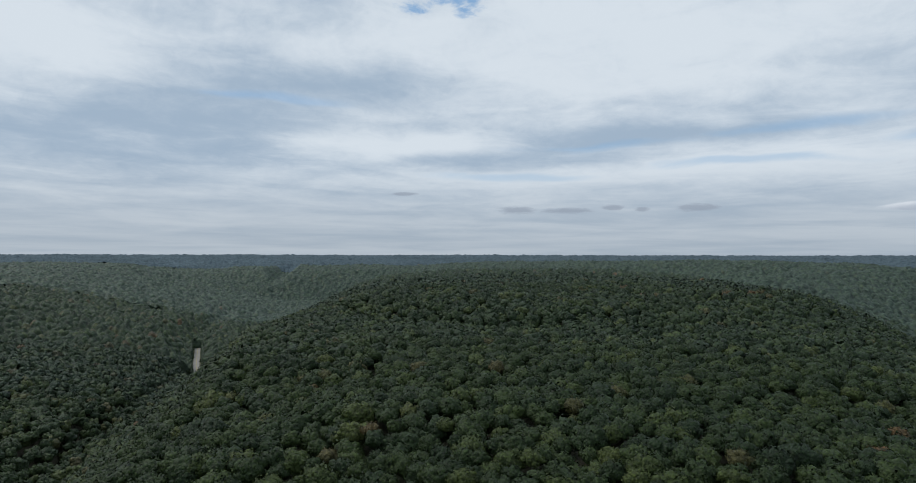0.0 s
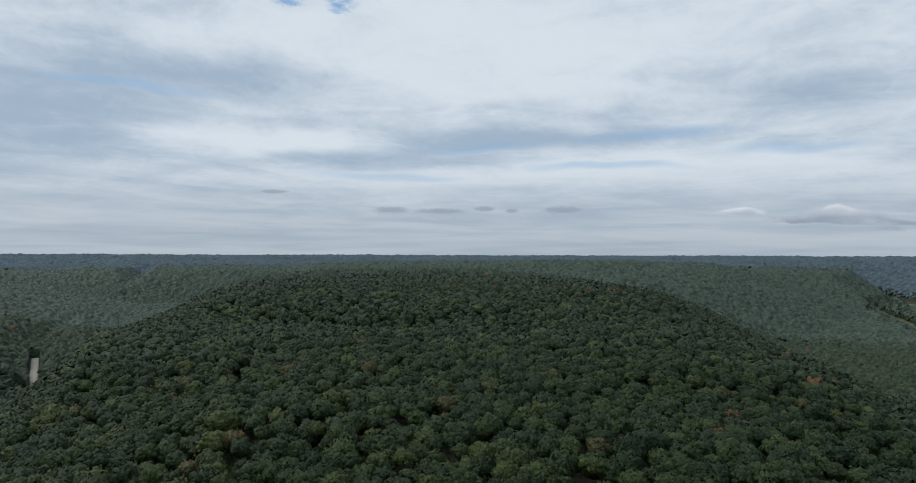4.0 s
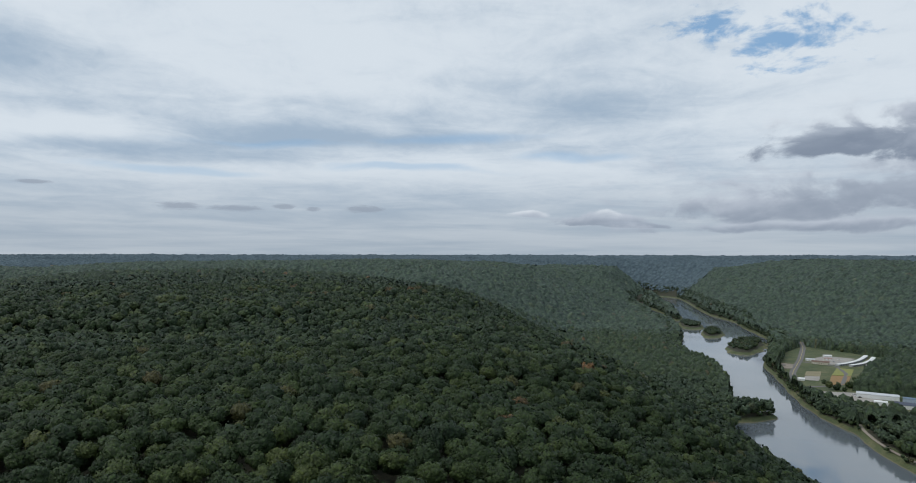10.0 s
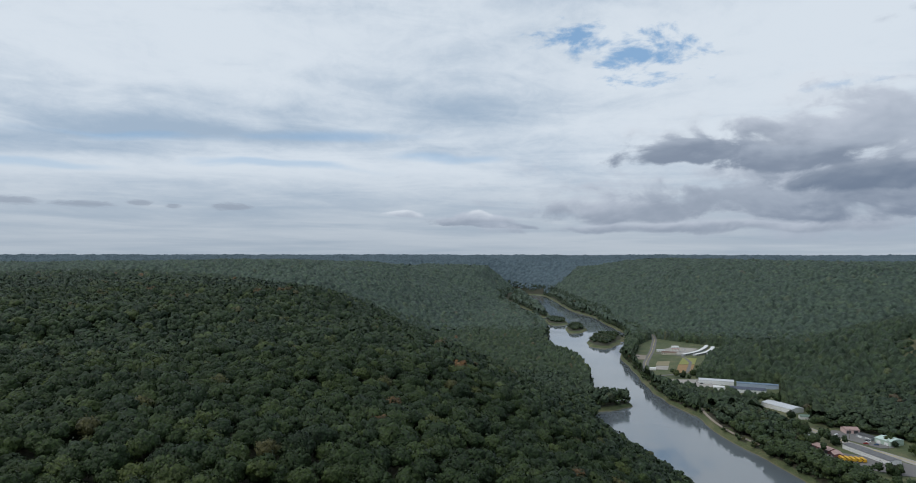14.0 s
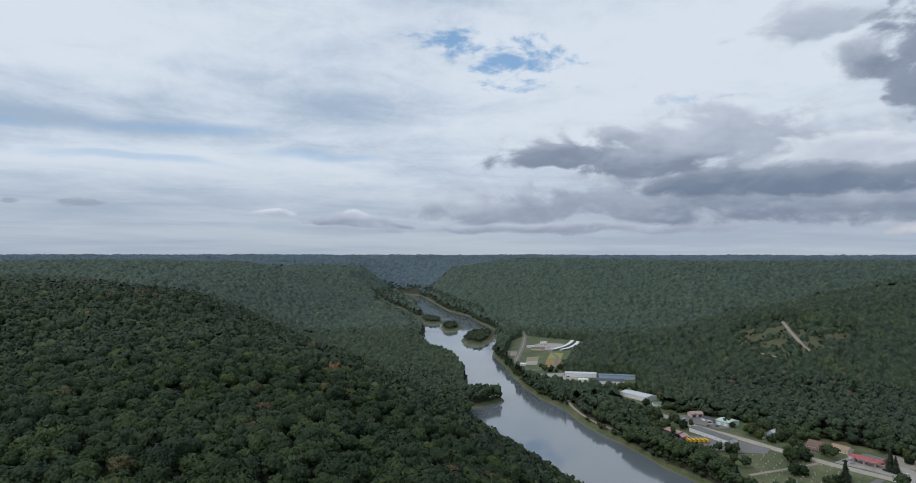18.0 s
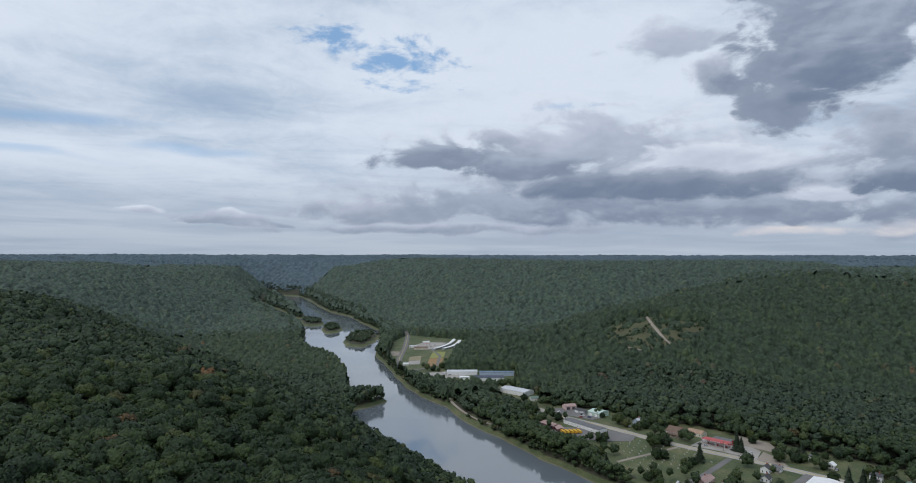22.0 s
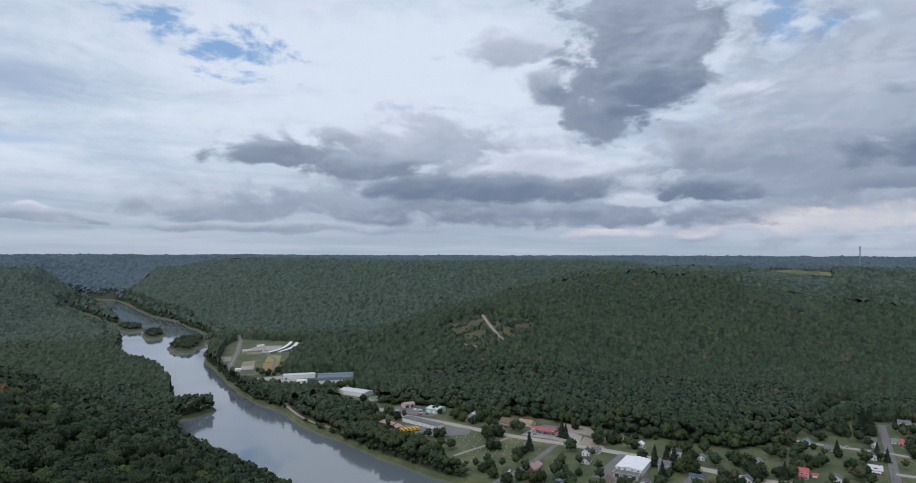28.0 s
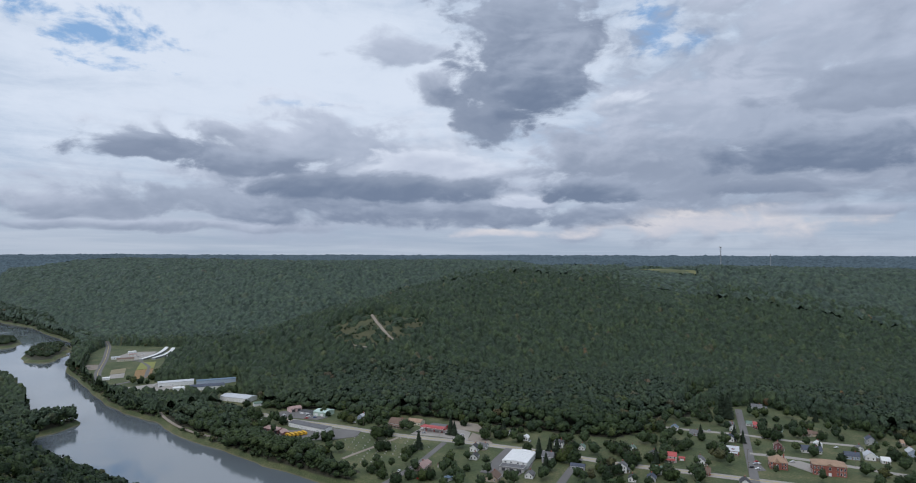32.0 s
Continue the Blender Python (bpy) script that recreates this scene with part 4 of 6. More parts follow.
def lot(name, poly, mat, lift, label):
    bm = bmesh.new()
    vs = [bm.verts.new((x, y, land_at(x, y) + lift)) for x, y in poly]
    top = bm.faces.new(vs)
    if top.normal.z < 0:
        top.normal_flip()
    bmesh.ops.triangulate(bm, faces=bm.faces[:])
    low = bmesh.ops.extrude_face_region(bm, geom=bm.faces[:])
    for v in low["geom"]:
        if isinstance(v, bmesh.types.BMVert):
            v.co.z -= 0.5
    bmesh.ops.recalc_face_normals(bm, faces=bm.faces[:])
    me = bpy.data.meshes.new(name)
    bm.to_mesh(me)
    bm.free()
    me.materials.append(MAT[mat])
    return tagged(new(name, me), label, "ground", kind="structure")


def build_roads():
    look_of = {"river_road": "asphalt", "main_road": "concrete", "cemetery_road": "asphalt", "side_street": "asphalt", "hill_street": "asphalt", "upper_lane": "concrete",
               "back_street": "concrete", "school_drive": "asphalt", "creek_highway": "concrete", "riverside_path": "gravel", "cemetery_path": "gravel", "clearing_track": "gravel", "clearing_path": "gravel"}
    for i, (name, (half, line)) in enumerate(ROADS.items()):
        ribbon(name, half, line, look_of[name], 0.30 + 0.012 * i, "worn pale %s %s" % (look_of[name], "track through grass" if half < 2.5 else "road through the valley"))
    # the two-way roads carry centre lines
    for name in ("river_road", "main_road", "creek_highway"):
        half, line = ROADS[name]
        ribbon("centre_line", 0.16, line, "road_paint", 0.47, "faded yellow centre line painted on the road", "road marking")


def build_lots():
    lot("gas_station_lot", [(653, 97), (646, 66), (634, 38), (664, 36), (690, 60), (680, 88)], "concrete", 0.42, "pale concrete forecourt round the red-roofed filling station")
    lot("gravel_lot", [(664, 34), (636, 38), (628, 12), (650, 22)], "gravel", 0.38, "bare gravel lot beside the road")
    lot("depot_lot", [(668, 182), (660, 150), (640, 150), (628, 170), (622, 205), (636, 232), (652, 238), (660, 215)], "asphalt", 0.40, "wide grey asphalt depot yard")
    lot("repair_yard", [(734, 262), (742, 240), (728, 215), (712, 200), (700, 208), (706, 236), (716, 262)], "asphalt", 0.44, "dark asphalt yard before the workshops")
    lot("factory_lot", [(840, 528), (886, 484), (862, 452), (846, 430), (806, 462), (800, 486), (815, 515)], "concrete", 0.36, "pale worn concrete factory yard")
    lot("store_lot", [(606, -30), (614, 0), (545, 22), (530, -6), (560, -22)], "asphalt", 0.33, "grey asphalt apron round the white store")
    lot("hall_lot", [(560, -262), (590, -246), (598, -262), (566, -284)], "concrete", 0.37, "pale concrete parking beside the brick hall")
    lot("church_lot", [(566, -210), (592, -214), (596, -224), (568, -222)], "asphalt", 0.41, "asphalt parking strip beside the street")
    lot("ball_court", [(972, 622), (990, 609), (950, 586), (936, 602)], "sand", 0.36, "pale sandy court with patches of grass")
    lot("play_court", [(934, 600), (948, 585), (914, 566), (903, 582)], "concrete", 0.34, "pale grey concrete court")
    lot("yellow_field", [(1044, 616), (1050, 593), (985, 560), (974, 583)], "field_yellow", 0.36, "yellow-green mown field with square edges")
    lot("orange_field", [(970, 581), (981, 558), (920, 528), (900, 543)], "field_orange", 0.35, "rusty orange field with square edges")
    lot("school_lot", [(1075, 690), (1150, 700), (1165, 655), (1090, 632), (1066, 640)], "concrete", 0.30, "pale concrete yard round the low sheds")
    lot("road_verge_lot", [(1010, 690), (985, 675), (965, 655), (975, 648), (1015, 672)], "gravel", 0.37, "gravel pull-off beside the river road")
    lot("hay_field", [(1548, -290), (1600, -296), (1661, -304), (1650, -390), (1637, -470), (1572, -455), (1509, -437), (1528, -364)], "meadow", 1.6, "pale mown hay field on the hilltop")
    lot("mast_ground", [(1600, -520), (1560, -620), (1500, -590), (1530, -500)], "gravel", 1.2, "pale gravel ground below the radio mast")
    lot("log_yard_ground", [(712, 62), (690, 15), (666, 24), (677, 58)], "gravel", 0.5, "bare cut bank with rows of pale logs")
    lot("house_yard", [(628, -46), (640, -52), (634, -66), (618, -58)], "sand", 0.4, "bare sandy patch in the grass behind the house")


build_roads()
build_lots()

# ---------------------------------------------------------------- building kit
def part(name, bm, mat, parent, label=""):
    me = bpy.data.meshes.new(name)
    bm.to_mesh(me)
    bm.free()
    me.materials.append(MAT[mat])
    ob = new(name, me)
    ob.parent = parent
    if label:
        tagged(ob, label)
    return ob


def share(name, me, parent, at, turn=0.0, label=""):
    ob = new(name, me)
    ob.parent = parent
    ob.matrix_basis = pose(*at, 0, 0, turn)
    if label:
        tagged(ob, label)
    return ob


def thing(name, x, y, turn, label, category, group="", lift=0.0):
    e = new(name)
    e.empty_display_size = 1.0
    e.matrix_basis = pose(x, y, land_at(x, y) + lift, 0, 0, turn)
    return tagged(e, label, category, group)


def box(bm, x0, x1, y0, y1, z0, z1):
    v = [bm.verts.new(p) for p in ((x0, y0, z0), (x1, y0, z0), (x1, y1, z0), (x0, y1, z0), (x0, y0, z1), (x1, y0, z1), (x1, y1, z1), (x0, y1, z1))]
    for f in ((3, 2, 1, 0), (4, 5, 6, 7), (0, 1, 5, 4), (1, 2, 6, 5), (2, 3, 7, 6), (3, 0, 4, 7)):
        bm.faces.new([v[i] for i in f])
    return bm


def boxes(*rows):
    bm = bmesh.new()
    for r in rows:
        box(bm, *r)
    return bm


def prism(profile, x0, x1):
    """A solid with the outline profile (y, z), drawn along x."""
    bm = bmesh.new()
    a = [bm.verts.new((x0, y, z)) for y, z in profile]
    b = [bm.verts.new((x1, y, z)) for y, z in profile]
    n = len(profile)
    bm.faces.new(a[::-1]), bm.faces.new(b)
    for i in range(n):
        bm.faces.new((a[i], a[(i + 1) % n], b[(i + 1) % n], b[i]))
    bmesh.ops.recalc_face_normals(bm, faces=bm.faces[:])
    return bm


def tube(r, h, n=10, r2=None, z0=0.0):
    bm = bmesh.new()
    bmesh.ops.create_cone(bm, cap_ends=True, segments=n, radius1=r, radius2=r if r2 is None else r2, depth=h, matrix=Matrix.Translation((0, 0, z0 + h / 2)))
    return bm


def hip_roof(w, d, z0, rise, over):
    """Four sloping sides that meet on a short ridge, with a thick eave."""
    bm = bmesh.new()
    hw, hd = w / 2 + over, d / 2 + over
    rl = max(0.3, hw - hd)
    low = [bm.verts.new((x, y, z0 - 0.25)) for x, y in ((-hw, -hd), (hw, -hd), (hw, hd), (-hw, hd))]
    eave = [bm.verts.new((x, y, z0)) for x, y in ((-hw, -hd), (hw, -hd), (hw, hd), (-hw, hd))]
    r0, r1 = bm.verts.new((-rl, 0, z0 + rise)), bm.verts.new((rl, 0, z0 + rise))
    bm.faces.new(low[::-1])
    for i in range(4):
        bm.faces.new((low[i], low[(i + 1) % 4], eave[(i + 1) % 4], eave[i]))
    bm.faces.new((eave[0], eave[1], r1, r0)), bm.faces.new((eave[1], eave[2], r1))
    bm.faces.new((eave[2], eave[3], r0, r1)), bm.faces.new((eave[3], eave[0], r0))
    return bm


def gable_roof(w, d, z0, rise, over, thick=0.22):
    hd = d / 2 + over
    s = rise / (d / 2)
    e = z0 - over * s
    return prism([(-hd, e), (0, z0 + rise), (hd, e), (hd, e + thick), (0, z0 + rise + thick * 1.2), (-hd, e + thick)], -w / 2 - over, w / 2 + over)


def plain_mesh(name, bm, mat):
    me = bpy.data.meshes.new(name)
    bm.to_mesh(me)
    bm.free()
    me.materials.append(MAT[mat])
    return me


PIECES = {}


def window_piece(w, h, trim):
    """A frame and its pane, shared by all windows of one size."""
    key = (round(w, 2), round(h, 2), trim)
    if key not in PIECES:
        t = 0.10
        f = boxes((-w / 2 - t, w / 2 + t, -0.07, 0.03, -t, 0), (-w / 2 - t, w / 2 + t, -0.07, 0.03, h, h + t), (-w / 2 - t, -w / 2, -0.07, 0.03, 0, h), (w / 2, w / 2 + t, -0.07, 0.03, 0, h),
                  (-w / 2, w / 2, -0.05, 0.03, h * 0.48, h * 0.48 + 0.06))
        p = boxes((-w / 2, w / 2, -0.02, 0.02, 0, h))
        PIECES[key] = (plain_mesh("window", f, trim), plain_mesh("pane", p, "glass"))
    return PIECES[key]


def windows(house, rows, trim, w=1.0, h=1.4):
    """rows: x, y, z of the sill's middle, turn."""
    f, p = window_piece(w, h, trim)
    for x, y, z, turn in rows:
        o = share("window", f, house, (x, y, z), turn)
        share("pane", p, o, (0, 0, 0))


def front_rows(w, d, z, n, sides=2):
    step_x = w / n
    rows = [(-w / 2 + step_x * (i + 0.5), -d / 2 - 0.03, z, 0) for i in range(n)]
    rows += [(w / 2 - step_x * (i + 0.5), d / 2 + 0.03, z, 180) for i in range(n)]
    for k in range(sides):
        y = -d / 2 + d / sides * (k + 0.5)
        rows += [(w / 2 + 0.03, y, z, 90), (-w / 2 - 0.03, y, z, -90)]
    return rows


def build_house(x, y, turn, w, d, storeys, wall, roof, label, porch=True, hip=False, chimney=True, trim="white_trim", wing=0.0, dormer=False):
    """A timber house: body, roof, windows, door, porch, chimney, perhaps a wing."""
    h = thing("house", x, y, turn, label, "house", "houses of the town", -0.15)
    eave = 0.6 + 2.6 * storeys
    rise = d * (0.28 if hip else 0.36)
    part("foundation", boxes((-w / 2 - 0.1, w / 2 + 0.1, -d / 2 - 0.1, d / 2 + 0.1, -1.5, 0.55)), "concrete", h)
    if hip:
        part("wall", boxes((-w / 2, w / 2, -d / 2, d / 2, 0.55, eave)), wall, h)
        part("roof", hip_roof(w, d, eave, rise, 0.5), roof, h)
    else:
        part("wall", prism([(-d / 2, 0.55), (d / 2, 0.55), (d / 2, eave), (0, eave + rise - 0.02), (-d / 2, eave)], -w / 2, w / 2), wall, h)
        part("roof", gable_roof(w, d, eave, rise, 0.45), roof, h)
        for sg in (-1, 1):
            part("bargeboard", boxes((-w / 2 - 0.47, w / 2 + 0.47, min(sg * (d / 2 + 0.42), sg * (d / 2 + 0.52)), max(sg * (d / 2 + 0.42), sg * (d / 2 + 0.52)), eave - 0.55, eave - 0.30)), trim, h)
    for s in range(int(storeys)):
        windows(h, [r for r in front_rows(w, d, 1.35 + 2.6 * s, max(2, int(w / 3))) if not (s == 0 and abs(r[0]) < 0.9 and r[3] == 0)], trim)
    part("door", boxes((-0.5, 0.5, -d / 2 - 0.06, -d / 2 + 0.02, 0.55, 2.6)), "door_paint", h)
    if chimney:
        part("chimney", boxes((w * 0.22, w * 0.22 + 0.8, -0.4, 0.4, eave + rise * 0.4, eave + rise + 1.1), (w * 0.22 - 0.08, w * 0.22 + 0.88, -0.48, 0.48, eave + rise + 1.1, eave + rise + 1.25)), "brick", h)
    if porch:
        pw = w * 0.72
        p = part("porch", boxes((-pw / 2, pw / 2, -d / 2 - 2.4, -d / 2 - 0.1, 0.1, 0.5)), "deck", h)
        part("porch_roof", prism([(-d / 2 - 2.7, 2.7), (-d / 2 - 0.03, 3.35), (-d / 2 - 0.03, 3.5), (-d / 2 - 2.7, 2.85)], -pw / 2 - 0.3, pw / 2 + 0.3), roof, p)
        for k in range(4):
            cx = -pw / 2 + 0.12 + (pw - 0.24) * k / 3
            part("post", boxes((cx - 0.09, cx + 0.09, -d / 2 - 2.35, -d / 2 - 2.17, 0.5, 2.75)), trim, p)
    if wing:
        k = part("wing", prism([(-d / 2, 0.2), (d / 2 - 1, 0.2), (d / 2 - 1, 3.0), (-0.5, 3.0 + d * 0.25), (-d / 2, 3.0)], w / 2, w / 2 + wing), wall, h)
        part("wing_roof", prism([(-d / 2 - 0.4, 2.8), (-0.5, 3.05 + d * 0.25), (d / 2 - 0.6, 2.8), (d / 2 - 0.6, 3.05), (-0.5, 3.3 + d * 0.25), (-d / 2 - 0.4, 3.05)], w / 2 + 0.46, w / 2 + wing + 0.4), roof, k)
    if dormer:
        k = part("dormer", prism([(-d * 0.42, eave + 0.6), (-0.6, eave + 0.6), (-0.6, eave + 1.9), (-d * 0.42, eave + 1.7)], -1.2, 1.2), wall, h)
        part("dormer_roof", prism([(-d * 0.42 - 0.3, eave + 1.75), (-0.3, eave + 2.3), (-0.3, eave + 2.45), (-d * 0.42 - 0.3, eave + 1.9)], -1.5, 1.5), roof, k)
    return h


def build_shed(name, x, y, turn, w, d, eave, rise, wall, roof, label, category, doors=0, door_mat="white_trim", ribs=0, win=0, over=0.3):
    """A plain metal or block building with a shallow gable, doors along its front."""
    h = thing(name, x, y, turn, label, category, lift=-0.1)
    part("wall", prism([(-d / 2, -1.0), (d / 2, -1.0), (d / 2, eave), (0, eave + rise - 0.02), (-d / 2, eave)], -w / 2, w / 2), wall, h)
    r = part("roof", gable_roof(w, d, eave, rise, over, 0.18), roof, h)
    for i in range(ribs):
        cx = -w / 2 + w * (i + 0.5) / ribs
        s = rise / (d / 2)
        part("roof_rib", prism([(-d / 2 - over, eave - over * s + 0.17), (0, eave + rise + 0.2), (d / 2 + over, eave - over * s + 0.17), (d / 2 + over, eave - over * s + 0.25), (0, eave + rise + 0.29), (-d / 2 - over, eave - over * s + 0.25)], cx - 0.07, cx + 0.07), roof, r)
    for i in range(doors):
        cx = -w / 2 + w * (i + 0.5) / doors
        dw = min(w / doors * 0.72, 4.2)
        o = part("door", boxes((cx - dw / 2, cx + dw / 2, -d / 2 - 0.06, -d / 2 + 0.02, 0.05, min(eave - 0.5, 3.4))), door_mat, h)
        for k in range(3):
            zz = 0.8 + k * 0.8
            part("door_groove", boxes((cx - dw / 2, cx + dw / 2, -d / 2 - 0.075, -d / 2 - 0.055, zz, zz + 0.05)), "dark_trim", o)
    if win:
        windows(h, [r for r in front_rows(w, d, 1.2, win, 2) if not (doors and r[3] == 0)], "white_trim", 1.2, 1.2)
    return h

# ---------------------------------------------------------------- the town
STREET = -106.0          # turn of a front that faces the main road from the hill side
TAKEN = []


def house_row(rows):
    for x, y, turn, w, d, st, wall, roof, label, extra in rows:
        TAKEN.append((x, y, max(w, d) * 0.42 + 4.5))
        build_house(x, y, turn, w * 0.84, d * 0.84, st, wall, roof, label, **extra)


def build_houses():
    f, s = STREET, STREET + 90
    house_row((
        (622, -51, f, 10, 9, 2, "white_boards", "roof_dark", "white two-storey timber house with dark hip roof and porch", dict(hip=True)),
        (603, 29, s, 9, 8, 1.5, "white_boards", "roof_dark", "white timber house with a steep dark roof", dict(porch=False)),
        (611, 21, f, 9, 8, 1, "white_boards", "roof_grey", "small white timber house with grey gable roof", {}),
        (580, 28, s, 9, 8, 1, "white_boards", "roof_dark", "low white house with black shingle roof", dict(porch=False)),
        (528, 10, s, 14, 12, 1, "tan_boards", "roof_brown", "long tan house under a brown shingle roof", dict(porch=False)),
        (536, -20, s, 10, 8, 1, "white_boards", "roof_grey", "white cottage with grey roof among trees", dict(porch=False)),
        (578, -38, f, 12, 10, 2, "grey_boards", "roof_grey", "large grey timber house with dormer and grey roof", dict(dormer=True)),
        (616, -72, s, 8, 7, 1, "white_boards", "roof_green", "small white house with faded green roof", dict(porch=False)),
        (622, -84, s, 7, 6, 1, "white_boards", "roof_dark", "white garage-like cottage with dark gable", dict(porch=False, chimney=False)),
        (690, -163, s, 8, 8, 1.5, "white_boards", "roof_grey", "white timber house on the grassy slope", dict(porch=False)),
        (694, -178, s, 9, 8, 1, "white_boards", "roof_blue", "white house with a light blue roof", dict(porch=False)),
        (611, -118, s, 8, 8, 1.5, "white_boards", "roof_green", "narrow white house behind trees", dict(porch=False)),
        (595, -134, s, 10, 9, 1.5, "white_boards", "roof_dark", "white timber house with steep black gable", {}),
        (588, -147, f, 12, 9, 2, "pink_boards", "roof_red", "pink two-storey house with red roof", dict(porch=True)),
        (556, -99, s, 9, 9, 2, "white_boards", "roof_grey", "tall white timber house with side porch", {}),
        (554, -127, f, 10, 8, 1.5, "white_boards", "roof_green", "white house with green metal roof", dict(dormer=True)),
        (534, -103, s, 8, 7, 1, "white_boards", "roof_dark", "small white house with dark roof", dict(porch=False)),
        (537, -119, s, 9, 8, 1, "grey_boards", "roof_slate_blue", "grey cottage with slate-blue roof", dict(porch=False)),
        (790, -298, f, 14, 9, 1.5, "white_boards", "roof_grey", "white ranch house with grey roof on the upper lawn", dict(wing=5.0)),
        (706, -268, f, 12, 8, 1.5, "maroon_boards", "roof_red", "dark house with bright red porch roof", {}),
        (716, -264, f, 11, 7, 1, "white_boards", "roof_green", "white house with pale green roof behind the red roof", dict(porch=False)),
        (711, -240, f, 10, 8, 1, "white_boards", "roof_grey", "white bungalow beside the lane", dict(porch=False)),
        (696, -238, s, 7, 7, 1.5, "white_boards", "roof_grey", "boxy white house with grey gable", dict(porch=False)),
        (656, -222, s, 9, 8, 1.5, "white_boards", "roof_slate_blue", "white house with slate-blue roof", {}),
        (614, -210, f, 12, 10, 1.5, "brick", "roof_pale", "brick house with pale grey roof", dict(dormer=True)),
        (628, -256, s, 8, 8, 2, "maroon_boards", "roof_brown", "maroon two-storey house with white trim", {}),
        (697, -286, s, 9, 7, 1, "green_boards", "roof_mint", "mint-green house with pale roof", dict(porch=False)),
        (684, -306, f, 14, 8, 1, "tan_boards", "roof_brown", "low tan house with pinkish brown roof", dict(wing=5.0)),
        (625, -285, f, 20, 10, 1, "white_boards", "roof_slate_blue", "long white ranch house with slate-blue roof", dict(porch=False)),
        (644, -300, s, 9, 8, 1, "white_boards", "roof_white", "white house with white metal roof under trees", dict(porch=False)),
        (655, -354, s, 10, 9, 2, "grey_boards", "roof_slate_blue", "grey two-storey house with blue-grey roof", {}),
        (634, -333, s, 7, 7, 1, "white_boards", "roof_grey", "small white cottage beside the street", dict(porch=False)),
        (609, -313, f, 14, 10, 1, "blue_boards", "roof_slate_blue", "blue-grey house with slate roof", dict(porch=False)),
        (608, -328, s, 11, 10, 1.5, "white_boards", "roof_pale", "white house with pale roof and lean-to", dict(wing=4.0)),
        (598, -336, f, 8, 8, 1, "white_boards", "roof_white", "white double garage with pale roof", dict(porch=False, chimney=False)),
        (621, -372, s, 12, 9, 1.5, "blue_boards", "roof_pale", "pale blue house with light roof", {}),
        (654, -386, f, 10, 8, 1, "tan_boards", "roof_tan", "tan cottage with tan roof below the woods", dict(porch=False)),
        (582, -171, s, 10, 9, 1.5, "white_boards", "roof_grey", "white house with grey roof and deep porch", {}),
        (556, -167, f, 11, 9, 1, "brick", "roof_brown", "brick bungalow with brown roof", {}),
        (675, -193, f, 11, 8, 1, "grey_boards", "roof_grey", "grey ranch house beside the lane", dict(porch=False)),
        (856, -266, f, 15, 10, 1, "grey_boards", "roof_dark", "house with long dark roof under big trees", dict(porch=False)),
        (706, 159, s, 11, 9, 1.5, "blue_boards", "roof_pale", "pale blue house with light roof in the trees", {}),
        (549, 72, s, 15, 10, 1, "pink_boards", "roof_pink", "low pinkish ranch house with worn roof", dict(porch=False, wing=6.0)),
        (658, -4, s, 6, 6, 1, "white_boards", "roof_grey", "tiny white house behind a dark spruce", dict(porch=False, chimney=False)),
        (643, -20, s, 8, 7, 1, "white_boards", "roof_white", "white garage with pale roof and gravel drive", dict(porch=False, chimney=False)),
        (560, -62, f, 14, 6, 1, "grey_boards", "roof_slate_blue", "long low mobile home with grey roof", dict(porch=False, chimney=False)),
        (528, -190, s, 10, 9, 1.5, "white_boards", "roof_dark", "white house with dark roof under maples", {}),
        (592, -385, s, 11, 9, 2, "white_boards", "roof_grey", "white two-storey house near the street end", {}),
        (-362, 868, 30, 11, 9, 1, "white_boards", "roof_white", "white house with pale roof beside the creek road", dict(porch=False)),
    ))


